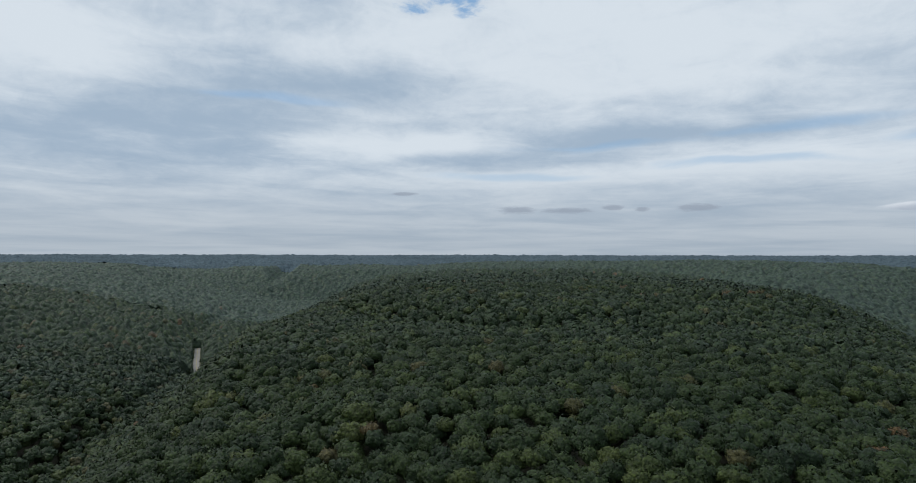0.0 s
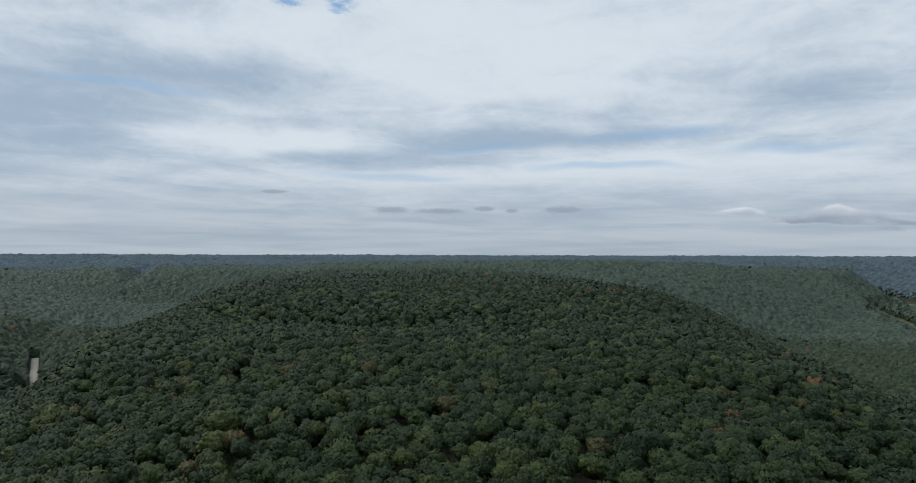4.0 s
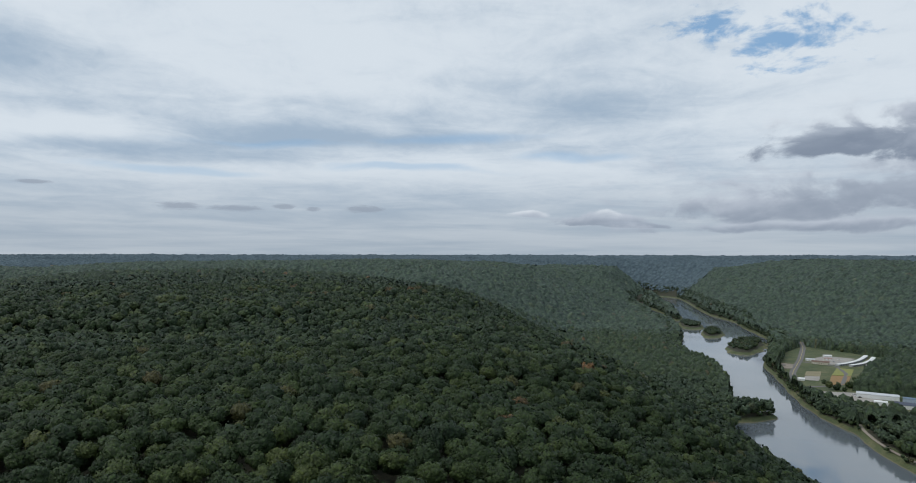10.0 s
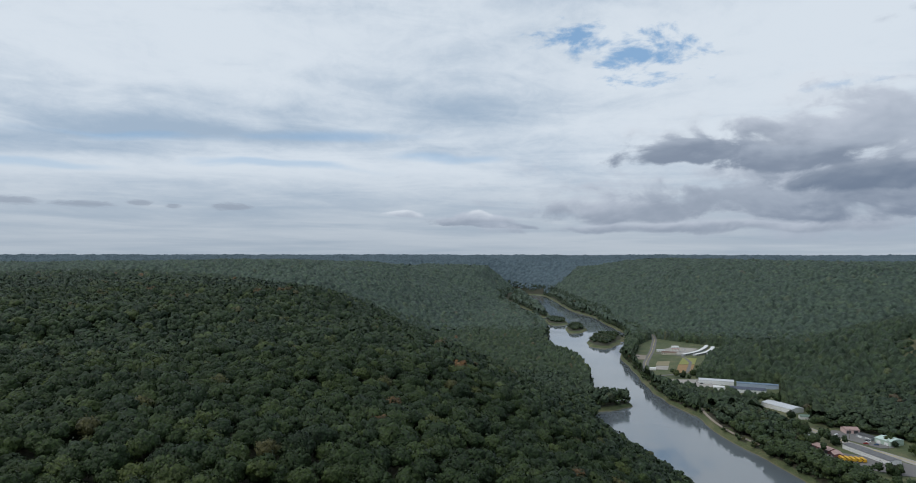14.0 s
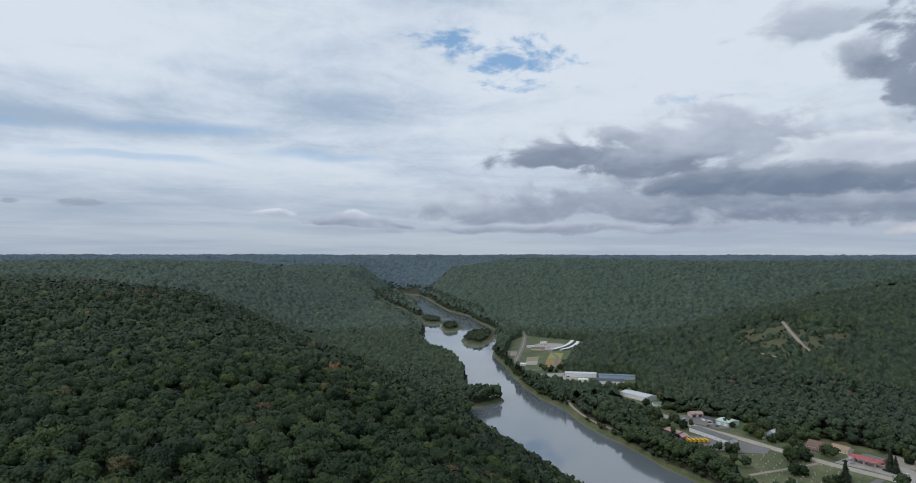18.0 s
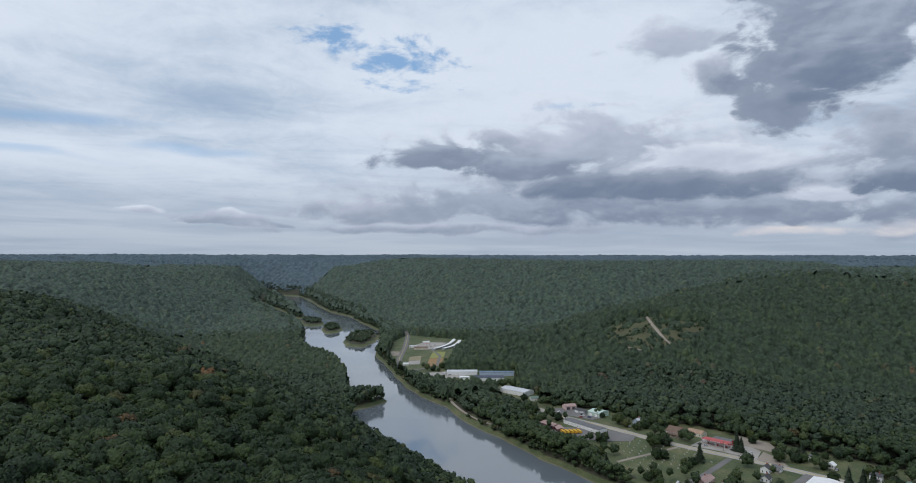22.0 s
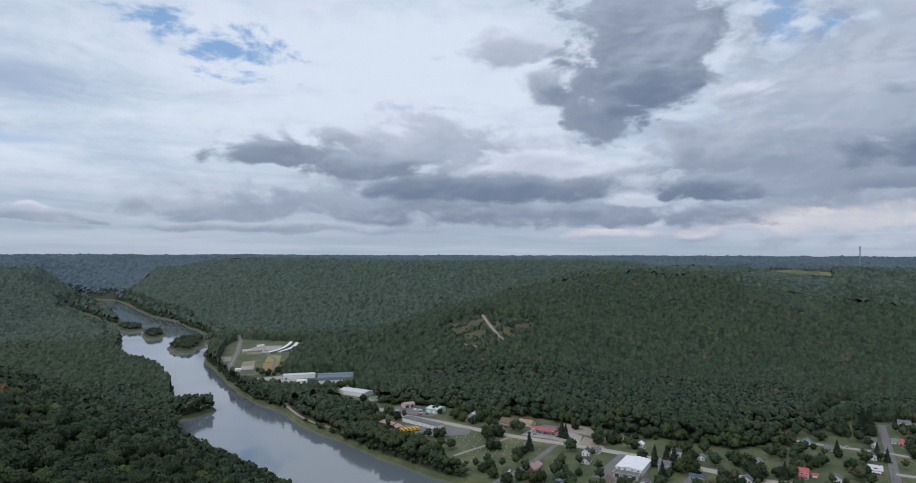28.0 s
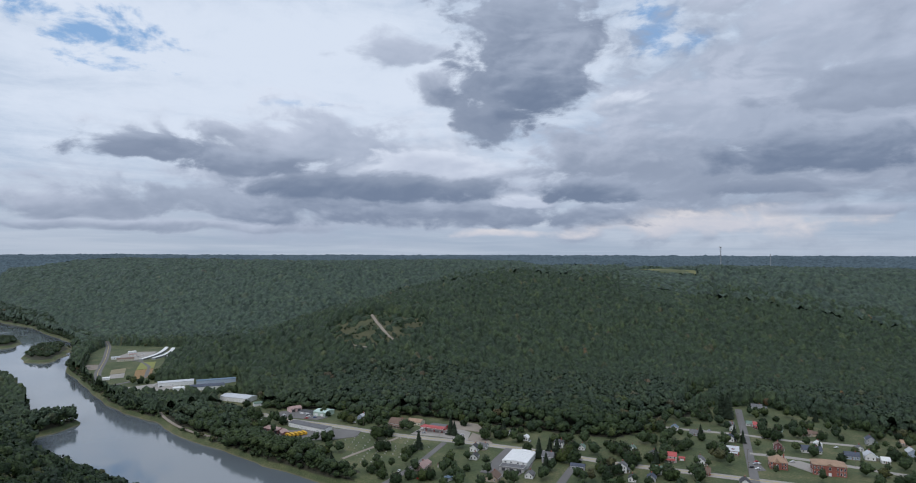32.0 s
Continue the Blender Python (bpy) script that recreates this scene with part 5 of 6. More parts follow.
def build_big_buildings():
    f, s = STREET, STREET + 90
    # the white store: tall hall with a lower front
    x, y = 573, -12
    TAKEN.append((x, y, 26)), TAKEN.append((552, -6, 15))
    h = thing("store", x, y, f + 90, "white metal-roofed store with lower grey front annex", "store", lift=-0.1)
    part("wall", prism([(-11, -1), (11, -1), (11, 5.6), (0, 6.5), (-11, 5.6)], -16, 18), "white_boards", h)
    r = part("roof", gable_roof(34, 22, 5.65, 0.9, 0.3, 0.2), "roof_white", h)
    r.location.x = 1.0
    for i in range(8):
        part("roof_rib", prism([(-11.3, 5.82), (0, 6.78), (11.3, 5.82), (11.3, 5.9), (0, 6.88), (-11.3, 5.9)], -15.5 + 4.3 * i, -15.35 + 4.3 * i), "roof_white", r)
    a = part("annex", boxes((-26, -16.02, -10.5, 10.5, -1, 3.4)), "block", h, "low grey block annex")
    part("annex_roof", boxes((-26.4, -16.04, -10.9, 10.9, 3.42, 3.75)), "roof_grey", a)
    part("parapet", boxes((-26.4, -26.0, -10.9, 10.9, 3.76, 4.2), (-26.0, -16.1, -10.9, -10.5, 3.76, 4.2), (-26.0, -16.1, 10.5, 10.9, 3.76, 4.2)), "block", a)
    for yy in (-7, 0, 7):
        part("loading_door", boxes((-26.1, -26.0, yy - 1.6, yy + 1.6, 0.1, 2.9)), "dark_trim", a)
    for yy in (-6, 5):
        part("roof_vent", boxes((-21, -19.6, yy - 0.7, yy + 0.7, 3.77, 4.8)), "steel", a)
    windows(h, [(-16.04, yy, 4.3, -90) for yy in (-8, -3, 3, 8)], "white_trim", 1.6, 1.0)

    # the brick hall with two rows of windows and a central gable
    x, y = 566, -272
    TAKEN.append((x, y, 20))
    h = thing("brick_hall", x, y, f, "two-storey red brick hall with tan roof and central gable", "hall", lift=-0.1)
    part("wall", boxes((-12.5, 12.5, -7, 7, -1, 8.2)), "brick", h)
    part("cornice", boxes((-12.7, 12.7, -7.2, 7.2, 8.2, 8.6)), "white_trim", h)
    part("roof", hip_roof(25, 14, 8.85, 3.0, 0.7), "roof_tan", h)
    g = part("gable", prism([(-7.6, 0), (-6.9, 0), (-6.9, 8.2), (-7.6, 8.2)], -3.2, 3.2), "brick", h, "projecting brick middle bay")
    gb = bmesh.new()
    v = [gb.verts.new(p) for p in ((-3.5, -7.7, 8.3), (3.5, -7.7, 8.3), (0, -7.7, 10.6), (-3.5, -2.0, 8.3), (3.5, -2.0, 8.3), (0, -2.0, 10.6))]
    for q in ((0, 1, 2), (5, 4, 3), (0, 2, 5, 3), (1, 4, 5, 2), (0, 3, 4, 1)):
        gb.faces.new([v[i] for i in q])
    part("pediment", gb, "roof_tan", g)
    for zz in (1.2, 5.0):
        windows(h, [(-11 + 2.6 * i, -7.03, zz, 0) for i in (0, 1, 2)] + [(11 - 2.6 * i, -7.03, zz, 0) for i in (0, 1, 2)] + [(12.53, yy, zz, 90) for yy in (-4, 0, 4)] + [(-12.53, yy, zz, -90) for yy in (-4, 0, 4)], "white_trim", 1.2, 2.1)
    windows(g, [(0, -7.63, 5.0, 0)], "white_trim", 1.6, 2.6)
    part("door", boxes((-1.1, 1.1, -7.68, -7.58, 0.1, 2.9)), "white_trim", g)
    part("steps", boxes((-2.0, 2.0, -9.2, -7.62, -0.6, 0.1), (-2.0, 2.0, -10.0, -9.2, -0.6, -0.15)), "concrete", h)

    # the brick church house with pyramid roof
    x, y = 579, -236
    TAKEN.append((x, y, 15))
    h = thing("church", x, y, f, "red brick church house with orange-tan hip roof", "church", lift=-0.1)
    part("wall", boxes((-7, 7, -6.5, 6.5, -1, 6.2)), "brick", h)
    part("roof", hip_roof(14, 13, 6.3, 4.6, 0.5), "roof_tan", h)
    g = part("bay", prism([(-8.2, -1), (-6.4, -1), (-6.4, 6.0), (-8.2, 6.0)], -3.0, 1.0), "brick", h)
    gb = bmesh.new()
    v = [gb.verts.new(p) for p in ((-3.4, -8.5, 6.0), (1.4, -8.5, 6.0), (-1.0, -8.5, 9.2), (-3.4, -1.5, 6.0), (1.4, -1.5, 6.0), (-1.0, -1.5, 9.2))]
    for q in ((0, 1, 2), (5, 4, 3), (0, 2, 5, 3), (1, 4, 5, 2), (0, 3, 4, 1)):
        gb.faces.new([v[i] for i in q])
    part("bay_roof", gb, "roof_tan", g)
    for zz in (1.0, 3.9):
        windows(h, [(-5.4, -6.53, zz, 0), (3.0, -6.53, zz, 0), (5.4, -6.53, zz, 0), (7.03, -3, zz, 90), (7.03, 3, zz, 90), (-7.03, -3, zz, -90), (-7.03, 3, zz, -90)], "white_trim", 1.1, 1.7)
    windows(g, [(-1.0, -8.23, 2.6, 0)], "white_trim", 1.6, 2.4)
    part("chimney", boxes((4.4, 5.4, 2.5, 3.5, 6.5, 11.2)), "brick", h)

    # depot with a long row of doors, red-roofed sheds
    TAKEN.extend(((664, 208, 24), (654, 188, 16)))
    build_shed("depot", 666, 206, f - 12, 52, 12, 4.2, 1.0, "white_boards", "roof_grey", "long white depot with a row of garage doors", "garage", doors=9, ribs=10)
    build_shed("bus_shed", 652, 240, f - 12, 22, 10, 3.6, 1.6, "maroon_boards", "roof_pink", "open shed with faded red-brown roof", "shed", doors=3, door_mat="dark_trim")
    build_shed("storage_shed", 643, 226, f - 40, 14, 8, 3.2, 1.2, "maroon_boards", "roof_pink", "small shed with faded red-brown roof", "shed", doors=2, door_mat="dark_trim")
    build_shed("green_workshop", 724, 208, f - 5, 16, 18, 5.0, 1.6, "green_boards", "roof_mint", "pale green metal workshop with a light roof", "workshop", doors=2, ribs=6)
    # dark door panels stand in for the shade inside the open bays
    build_shed("repair_garage", 738, 247, f + 60, 14, 10, 4.4, 1.8, "pink_boards", "roof_pink", "pinkish white repair garage with dark panels for its open bays", "garage", doors=2, door_mat="dark_trim")
    build_shed("low_workshop", 727, 228, f - 5, 16, 10, 3.4, 0.9, "grey_boards", "roof_dark", "low workshop with a dark brown roof", "workshop", doors=2)
    # inn with brown and tan roofs
    TAKEN.extend(((684, 112, 16), (692, 96, 14)))
    h = build_house(682, 114, f - 4, 18, 13, 1.5, "cream_boards", "roof_brown", "cream inn with brown roof and white verandah", porch=True)
    build_shed("inn_annex", 694, 97, f - 4, 16, 11, 3.4, 2.4, "cream_boards", "roof_tan", "low annex with orange-tan shingle roof", "annex", win=4)
    # filling station: canopy and shop
    TAKEN.extend(((665, 76, 18), (676, 70, 12)))
    h = thing("gas_station", 664, 75, f - 4, "red-roofed filling station canopy on white posts", "gas station", lift=0.3)
    part("canopy", boxes((-13, 13, -4.5, 4.5, 4.4, 5.3)), "roof_red", h, "bright red canopy with white edge")
    part("fascia", boxes((-13.05, 13.05, -4.55, 4.55, 4.75, 4.95)), "white_trim", h)
    for px_ in (-9, 0, 9):
        for py_ in (-2.5, 2.5):
            part("post", boxes((px_ - 0.2, px_ + 0.2, py_ - 0.2, py_ + 0.2, 0, 4.4)), "white_trim", h)
        p = part("pump", boxes((px_ + 0.8, px_ + 1.6, -0.35, 0.35, 0, 1.9)), "red_paint", h)
        part("screen", boxes((px_ + 0.9, px_ + 1.5, -0.37, -0.352, 1.1, 1.5)), "glass", p)
    build_shed("station_shop", 677, 70, f - 4, 18, 9, 4.0, 0.8, "red_paint", "roof_grey", "station shop with red walls and grey roof", "shop", win=5)
    # factory halls
    TAKEN.extend(((868, 442, 30), (868, 402, 38)))
    build_shed("factory_hall", 870, 462, -60, 46, 15, 5.5, 1.4, "white_boards", "roof_pale", "long factory hall with pale ribbed metal roof", "factory", doors=4, ribs=12)
    build_shed("dark_hall", 852, 408, -62, 44, 20, 4.6, 1.6, "white_boards", "roof_slate_blue", "wide factory hall with dark slate-blue roof", "factory", doors=5, ribs=12)
    build_shed("rear_hall", 884, 410, -62, 52, 9, 6.0, 1.0, "blue_boards", "roof_blue", "narrow rear hall with pale blue roof strip", "factory", ribs=12)
    build_shed("front_shed", 836, 440, -60, 14, 8, 4.2, 1.2, "white_boards", "roof_white", "small white shed before the factory", "shed", doors=2)
    TAKEN.append((780, 332, 30))
    build_shed("white_hall", 788, 336, -107, 42, 20, 5.2, 1.6, "white_boards", "roof_pale", "long white hall with pale roof behind trees", "hall", doors=5, ribs=8)
    build_shed("green_shed", 762, 300, -55, 12, 8, 3.4, 1.4, "white_boards", "roof_green", "white shed with a green roof", "shed", doors=1)
    # school and its outbuildings
    TAKEN.append((1060, 655, 26))
    build_shed("school", 1058, 652, -62, 26, 10, 4.0, 1.8, "cream_boards", "roof_brown", "low cream school with red-brown roof", "school", win=8)
    build_shed("school_wing", 1074, 680, -62, 14, 8, 3.6, 1.0, "white_boards", "roof_pale", "white school wing with pale flat roof", "school", win=4)
    build_shed("park_shelter", 1140, 690, -40, 13, 7, 3.4, 1.0, "white_boards", "roof_white", "white storage building with pale roof", "shed", doors=3)
    build_shed("machine_shed", 1112, 672, -50, 11, 7, 3.2, 1.0, "tan_boards", "roof_pink", "tan machine shed in the yard", "shed", doors=2)
    build_shed("field_house", 897, 582, -60, 9, 6, 3.0, 1.2, "white_boards", "roof_white", "small white hut beside the court", "hut", doors=1)
    build_shed("red_barn", 530, 68, f + 60, 14, 6, 3.0, 0.6, "red_paint", "roof_red", "long low shed with bright red metal roof", "shed", doors=2)
    build_shed("blue_shelter", 524, 47, f + 60, 7, 5, 2.6, 0.6, "blue_boards", "roof_blue", "small shelter with pale blue roof", "shelter", doors=1)
    build_shed("garden_shed", 556, 56, f, 5, 4, 2.4, 1.0, "tan_boards", "roof_brown", "small brown garden shed on the lawn", "shed", doors=1)
    build_shed("red_shed", 592, -158, f, 5, 4, 2.4, 0.8, "red_paint", "roof_red", "small bright red shed", "shed", doors=1)


def curved_shed(name, pts, half, high, label):
    """A long low storage row that bends along its lane, with doors along the front."""
    p = np.array(pts, float)
    q = []
    for t in np.linspace(0, 1, 19):
        q.append((1 - t) ** 2 * p[0] + 2 * t * (1 - t) * p[1] + t * t * p[2])
    q = np.array(q)
    t = np.gradient(q, axis=0)
    t /= np.linalg.norm(t, axis=1)[:, None]
    sd = np.stack([-t[:, 1], t[:, 0]], -1)
    base = land_at(*q[9]) + 0.3
    h = new(name)
    h.matrix_basis = pose(q[9][0], q[9][1], base)
    tagged(h, label, "storage shed", "storage rows")
    o = q - q[9]

    def strip(profile):
        bm = bmesh.new()
        rings = [[bm.verts.new((*(c + s * a), z)) for a, z in profile] for c, s in zip(o, sd)]
        n = len(profile)
        for r0, r1 in zip(rings[:-1], rings[1:]):
            for i in range(n):
                bm.faces.new((r0[i], r0[(i + 1) % n], r1[(i + 1) % n], r1[i]))
        bm.faces.new(rings[0]), bm.faces.new(rings[-1][::-1])
        bmesh.ops.recalc_face_normals(bm, faces=bm.faces[:])
        return bm
    part("wall", strip([(-half, -1), (half, -1), (half, high), (-half, high)]), "grey_boards", h)
    part("roof", strip([(-half - 0.3, high + 0.02), (half + 0.3, high + 0.02), (half + 0.3, high + 0.25), (0, high + 0.9), (-half - 0.3, high + 0.25)]), "roof_white", h)
    for i in range(1, 18):
        for sg in (-1, 1):
            c = o[i] + sd[i] * sg * (half + 0.03)
            a = math.degrees(math.atan2(t[i][1], t[i][0]))
            key = ("roll_door",)
            if key not in PIECES:
                PIECES[key] = plain_mesh("door", boxes((-1.3, 1.3, -0.04, 0.04, 0.1, 2.5)), "dark_trim")
            share("door", PIECES[key], h, (c[0], c[1], 0), a)
    return h


build_houses()
build_big_buildings()
curved_shed("storage_row", [(1064, 628), (1120, 622), (1203, 658)], 3.1, 2.6, "long curved storage row with white metal roof")
curved_shed("storage_row", [(1076, 613), (1125, 607), (1194, 640)], 3.1, 2.6, "long curved storage row with white metal roof")
curved_shed("storage_row", [(1100, 600), (1120, 598), (1140, 604)], 2.6, 2.4, "short storage row with white metal roof")

# ---------------------------------------------------------------- cars, posts, stones, town trees
def car_kit():
    def body(paint):
        bm = prism([(-2.25, 0.35), (2.2, 0.35), (2.28, 0.75), (1.2, 0.95), (0.6, 1.42), (-1.3, 1.46), (-2.1, 1.0), (-2.3, 0.8)], -0.88, 0.88)
        bmesh.ops.bevel(bm, geom=bm.edges[:], offset=0.06, segments=1, affect="EDGES")
        return plain_mesh("body", bm, paint)
    glass = plain_mesh("window", prism([(1.06, 0.99), (0.58, 1.38), (-1.25, 1.42), (-1.85, 1.06)], -0.895, 0.895), "glass")
    shield = plain_mesh("windscreen", boxes((-0.72, 0.72, 0.62, 1.12, 1.0, 1.3)), "glass")
    tyre = bmesh.new()
    bmesh.ops.create_cone(tyre, cap_ends=True, segments=14, radius1=0.34, radius2=0.34, depth=0.24, matrix=Matrix.Rotation(radians(90), 4, "Y"))
    rim = bmesh.new()
    bmesh.ops.create_cone(rim, cap_ends=True, segments=10, radius1=0.2, radius2=0.2, depth=0.26, matrix=Matrix.Rotation(radians(90), 4, "Y"))
    lamp = plain_mesh("headlight", boxes((-0.2, 0.2, 2.2, 2.29, 0.6, 0.74)), "white_trim")
    rear = plain_mesh("tail_light", boxes((-0.2, 0.2, -2.31, -2.22, 0.7, 0.84)), "red_paint")
    return {k: body(k) for k in ("car_white", "car_silver", "car_red", "car_black", "car_blue")}, glass, shield, plain_mesh("tyre", tyre, "rubber"), plain_mesh("rim", rim, "steel"), lamp, rear


def build_cars():
    bodies, glass, shield, tyre, rim, lamp, rear = car_kit()
    rows = [(585, -222, 17, 0), (584, -219, 17, 1), (590, -222, 17, 2), (574, -212, 17, 3), (571, -216, 17, 0), (660, 90, 30, 3), (657, 84, 20, 1), (672, 88, 110, 0), (676, 84, 110, 1), (680, 80, 110, 0),
            (684, 75, 110, 3), (655, 60, 15, 3), (716, 252, 70, 0), (720, 226, 20, 1), (716, 224, 20, 3), (712, 222, 20, 0), (708, 214, 20, 4), (704, 222, 25, 2), (690, 262, 40, 0), (700, 275, 35, 0), (706, 280, 30, 1),
            (694, 268, 40, 0), (862, 488, 60, 0), (858, 482, 60, 0), (868, 486, 60, 1), (852, 474, 60, 3), (880, 455, 70, 0), (886, 448, 70, 0), (632, -86, 40, 0), (636, -24, 70, 1), (640, 180, 20, 1),
            (562, -270, 100, 3), (592, -254, 15, 0), (640, -315, 20, 0), (688, -205, 15, 0), (690, -212, 15, 1), (776, -284, 70, 0), (774, -290, 70, 1), (668, 128, 20, 0), (690, 165, 20, 0), (540, 90, 75, 0), (672, -262, 12, 1),
            (602, -300, 25, 0), (540, -60, 20, 1), (1100, 645, 30, 0), (1095, 652, 30, 1), (1128, 662, 30, 0), (990, 672, 35, 1), (-375, 905, -65, 0), (652, 44, 15, 0)]
    keys = list(bodies)
    names = {"car_white": "white", "car_silver": "silver", "car_red": "dark red", "car_black": "black", "car_blue": "dark blue"}
    for x, y, turn, k in rows:
        c = thing("car", x, y, turn, "parked %s car beside the buildings" % names[keys[k]], "car", "parked cars", 0.46)
        share("body", bodies[keys[k]], c, (0, 0, 0))
        share("window", glass, c, (0, 0, 0))
        share("windscreen", shield, c, (0, 0, 0))
        for sx in (-1, 1):
            share("headlight", lamp, c, (sx * 0.6, 0, 0))
            share("tail_light", rear, c, (sx * 0.6, 0, 0))
            for yy in (-1.35, 1.38):
                w = share("wheel", tyre, c, (sx * 0.8, yy, 0.34))
                share("rim", rim, w, (0, 0, 0))


def build_buses():
    for i in range(5):
        x, y = 634 + i * 2.4, 219 - i * 3.4
        c = thing("school_bus", x, y, STREET + 60, "yellow school bus parked in the depot yard", "bus", "school buses", 0.45)
        bm = boxes((-1.2, 1.2, -5.2, 3.6, 0.6, 3.0))
        bmesh.ops.bevel(bm, geom=bm.edges[:], offset=0.18, segments=2, affect="EDGES")
        part("body", bm, "yellow_paint", c)
        part("hood", boxes((-1.05, 1.05, 3.55, 5.1, 0.6, 1.7)), "yellow_paint", c)
        part("windscreen", boxes((-1.0, 1.0, 3.58, 3.64, 1.75, 2.6)), "glass", c)
        for k in range(7):
            for sx in (-1, 1):
                part("window", boxes((sx * 1.22 - 0.02, sx * 1.22 + 0.02, -4.8 + k * 1.15, -3.9 + k * 1.15, 1.8, 2.5)), "glass", c)
        for yy in (-3.2, 4.0):
            for sx in (-1, 1):
                bm = bmesh.new()
                bmesh.ops.create_cone(bm, cap_ends=True, segments=14, radius1=0.5, radius2=0.5, depth=0.3, matrix=Matrix.Translation((sx * 1.05, yy, 0.5)) @ Matrix.Rotation(radians(90), 4, "Y"))
                part("wheel", bm, "rubber", c)


def build_posts():
    pole = plain_mesh("shaft", tube(0.16, 10.5, 8, 0.11), "wood_pole")
    arm = plain_mesh("crossarm", boxes((-1.2, 1.2, -0.07, 0.07, 9.6, 9.78)), "wood_pole")
    pin = plain_mesh("insulator", tube(0.06, 0.2, 6, 0.03), "glass")
    spots = [(668, 150), (652, 108), (641, 66), (626, 14), (612, -34), (596, -78), (582, -108), (568, -158), (552, -205), (690, 200), (706, 238), (662, -240), (690, -247), (722, -256), (745, -263), (590, -218), (600, -270), (578, -305)]
    for x, y in spots:
        p = thing("utility_pole", x + 7, y + 1, STREET, "weathered wooden utility pole beside the street", "utility pole", "utility poles")
        share("shaft", pole, p, (0, 0, -0.3))
        a = share("crossarm", arm, p, (0, 0, 0))
        for k in (-1.05, -0.45, 0.45, 1.05):
            share("insulator", pin, a, (k, 0, 9.78))
    # radio masts on the hilltop
    for x, y, high, wide, extra in ((1756, -572, 68, 1.5, True), (2786, -1112, 72, 1.9, False)):
        m = thing("radio_mast", x, y, 0, "tall thin steel lattice radio mast above the woods", "radio mast", "radio masts")
        leg = wide * 0.24
        legs = [(wide * math.cos(a), wide * math.sin(a)) for a in (0.3, 2.4, 4.5)]
        for lx, ly in legs:
            part("leg", boxes((lx - leg, lx + leg, ly - leg, ly + leg, -1, high)), "steel", m)
        for k in range(int(high / 4)):
            bm = bmesh.new()
            for (ax, ay), (bx, by) in zip(legs, legs[1:] + legs[:1]):
                d = Vector((bx - ax, by - ay, 4.0))
                mat = Matrix.Translation(((ax + bx) / 2, (ay + by) / 2, k * 4 + 2)) @ d.to_track_quat("Z", "Y").to_matrix().to_4x4()
                bmesh.ops.create_cone(bm, cap_ends=True, segments=4, radius1=leg * 0.5, radius2=leg * 0.5, depth=d.length, matrix=mat)
            part("brace", bm, "steel", m)
        if extra:
            for a in range(6):
                c, s = math.cos(a * 1.047), math.sin(a * 1.047)
                part("antenna", boxes((c * 2.4 - 0.3, c * 2.4 + 0.3, s * 2.4 - 0.3, s * 2.4 + 0.3, high - 3, high)), "white_trim", m)
            part("head_ring", tube(2.5, 0.3, 12, 2.5, high - 1.8), "steel", m)


def build_gravestones():
    rng = np.random.default_rng(21)
    shapes = []
    for w, h in ((0.8, 1.0), (1.1, 0.9), (0.6, 1.3)):
        bm = boxes((-w / 2, w / 2, -0.13, 0.13, 0.18, h), (-w / 2 - 0.15, w / 2 + 0.15, -0.28, 0.28, -0.3, 0.2))
        bmesh.ops.bevel(bm, geom=[e for e in bm.edges if e.verts[0].co.z > 0.5 and e.verts[1].co.z > 0.5], offset=0.1, segments=2, affect="EDGES")
        shapes.append(plain_mesh("gravestone", bm, "stone"))
    made = 0
    area = [(652, 150), (640, 92), (612, 72), (570, 90), (560, 130), (612, 165)]
    for i in range(11):
        for j in range(12):
            x, y = 562 + i * 8.2 + rng.uniform(-1.5, 1.5), 74 + j * 7.6 + rng.uniform(-1.0, 1.0)
            if not inside(np.array([x]), np.array([y]), area)[0] or rng.random() < 0.25 or along(np.array([x]), np.array([y]), ROADS["cemetery_path"][1])[0][0] < 3:
                continue
            o = new("gravestone", shapes[int(rng.integers(3))])
            o.matrix_basis = pose(x, y, land_at(x, y), 0, 0, STREET + rng.uniform(-8, 8))
            tagged(o, "weathered pale gravestone on the cemetery lawn", "gravestone", "gravestones")
            made += 1
    return made


def trunk_mesh(rng, high=9.0):
    """A tapered trunk that forks into a few limbs."""
    bm = bmesh.new()
    bmesh.ops.create_cone(bm, cap_ends=True, segments=8, radius1=0.36, radius2=0.2, depth=high, matrix=Matrix.Translation((0, 0, high / 2 - 0.5)))
    for k in range(5):
        a = k * 1.26 + rng.uniform(-0.3, 0.3)
        d = Vector((math.cos(a) * 0.75, math.sin(a) * 0.75, 1.0)).normalized()
        n = rng.uniform(4.0, 6.0)
        at = Vector((0, 0, high * rng.uniform(0.5, 0.8))) + d * n / 2
        bmesh.ops.create_cone(bm, cap_ends=True, segments=5, radius1=0.15, radius2=0.05, depth=n, matrix=Matrix.Translation(at) @ d.to_track_quat("Z", "Y").to_matrix().to_4x4())
    return plain_mesh("trunk", bm, "bark")


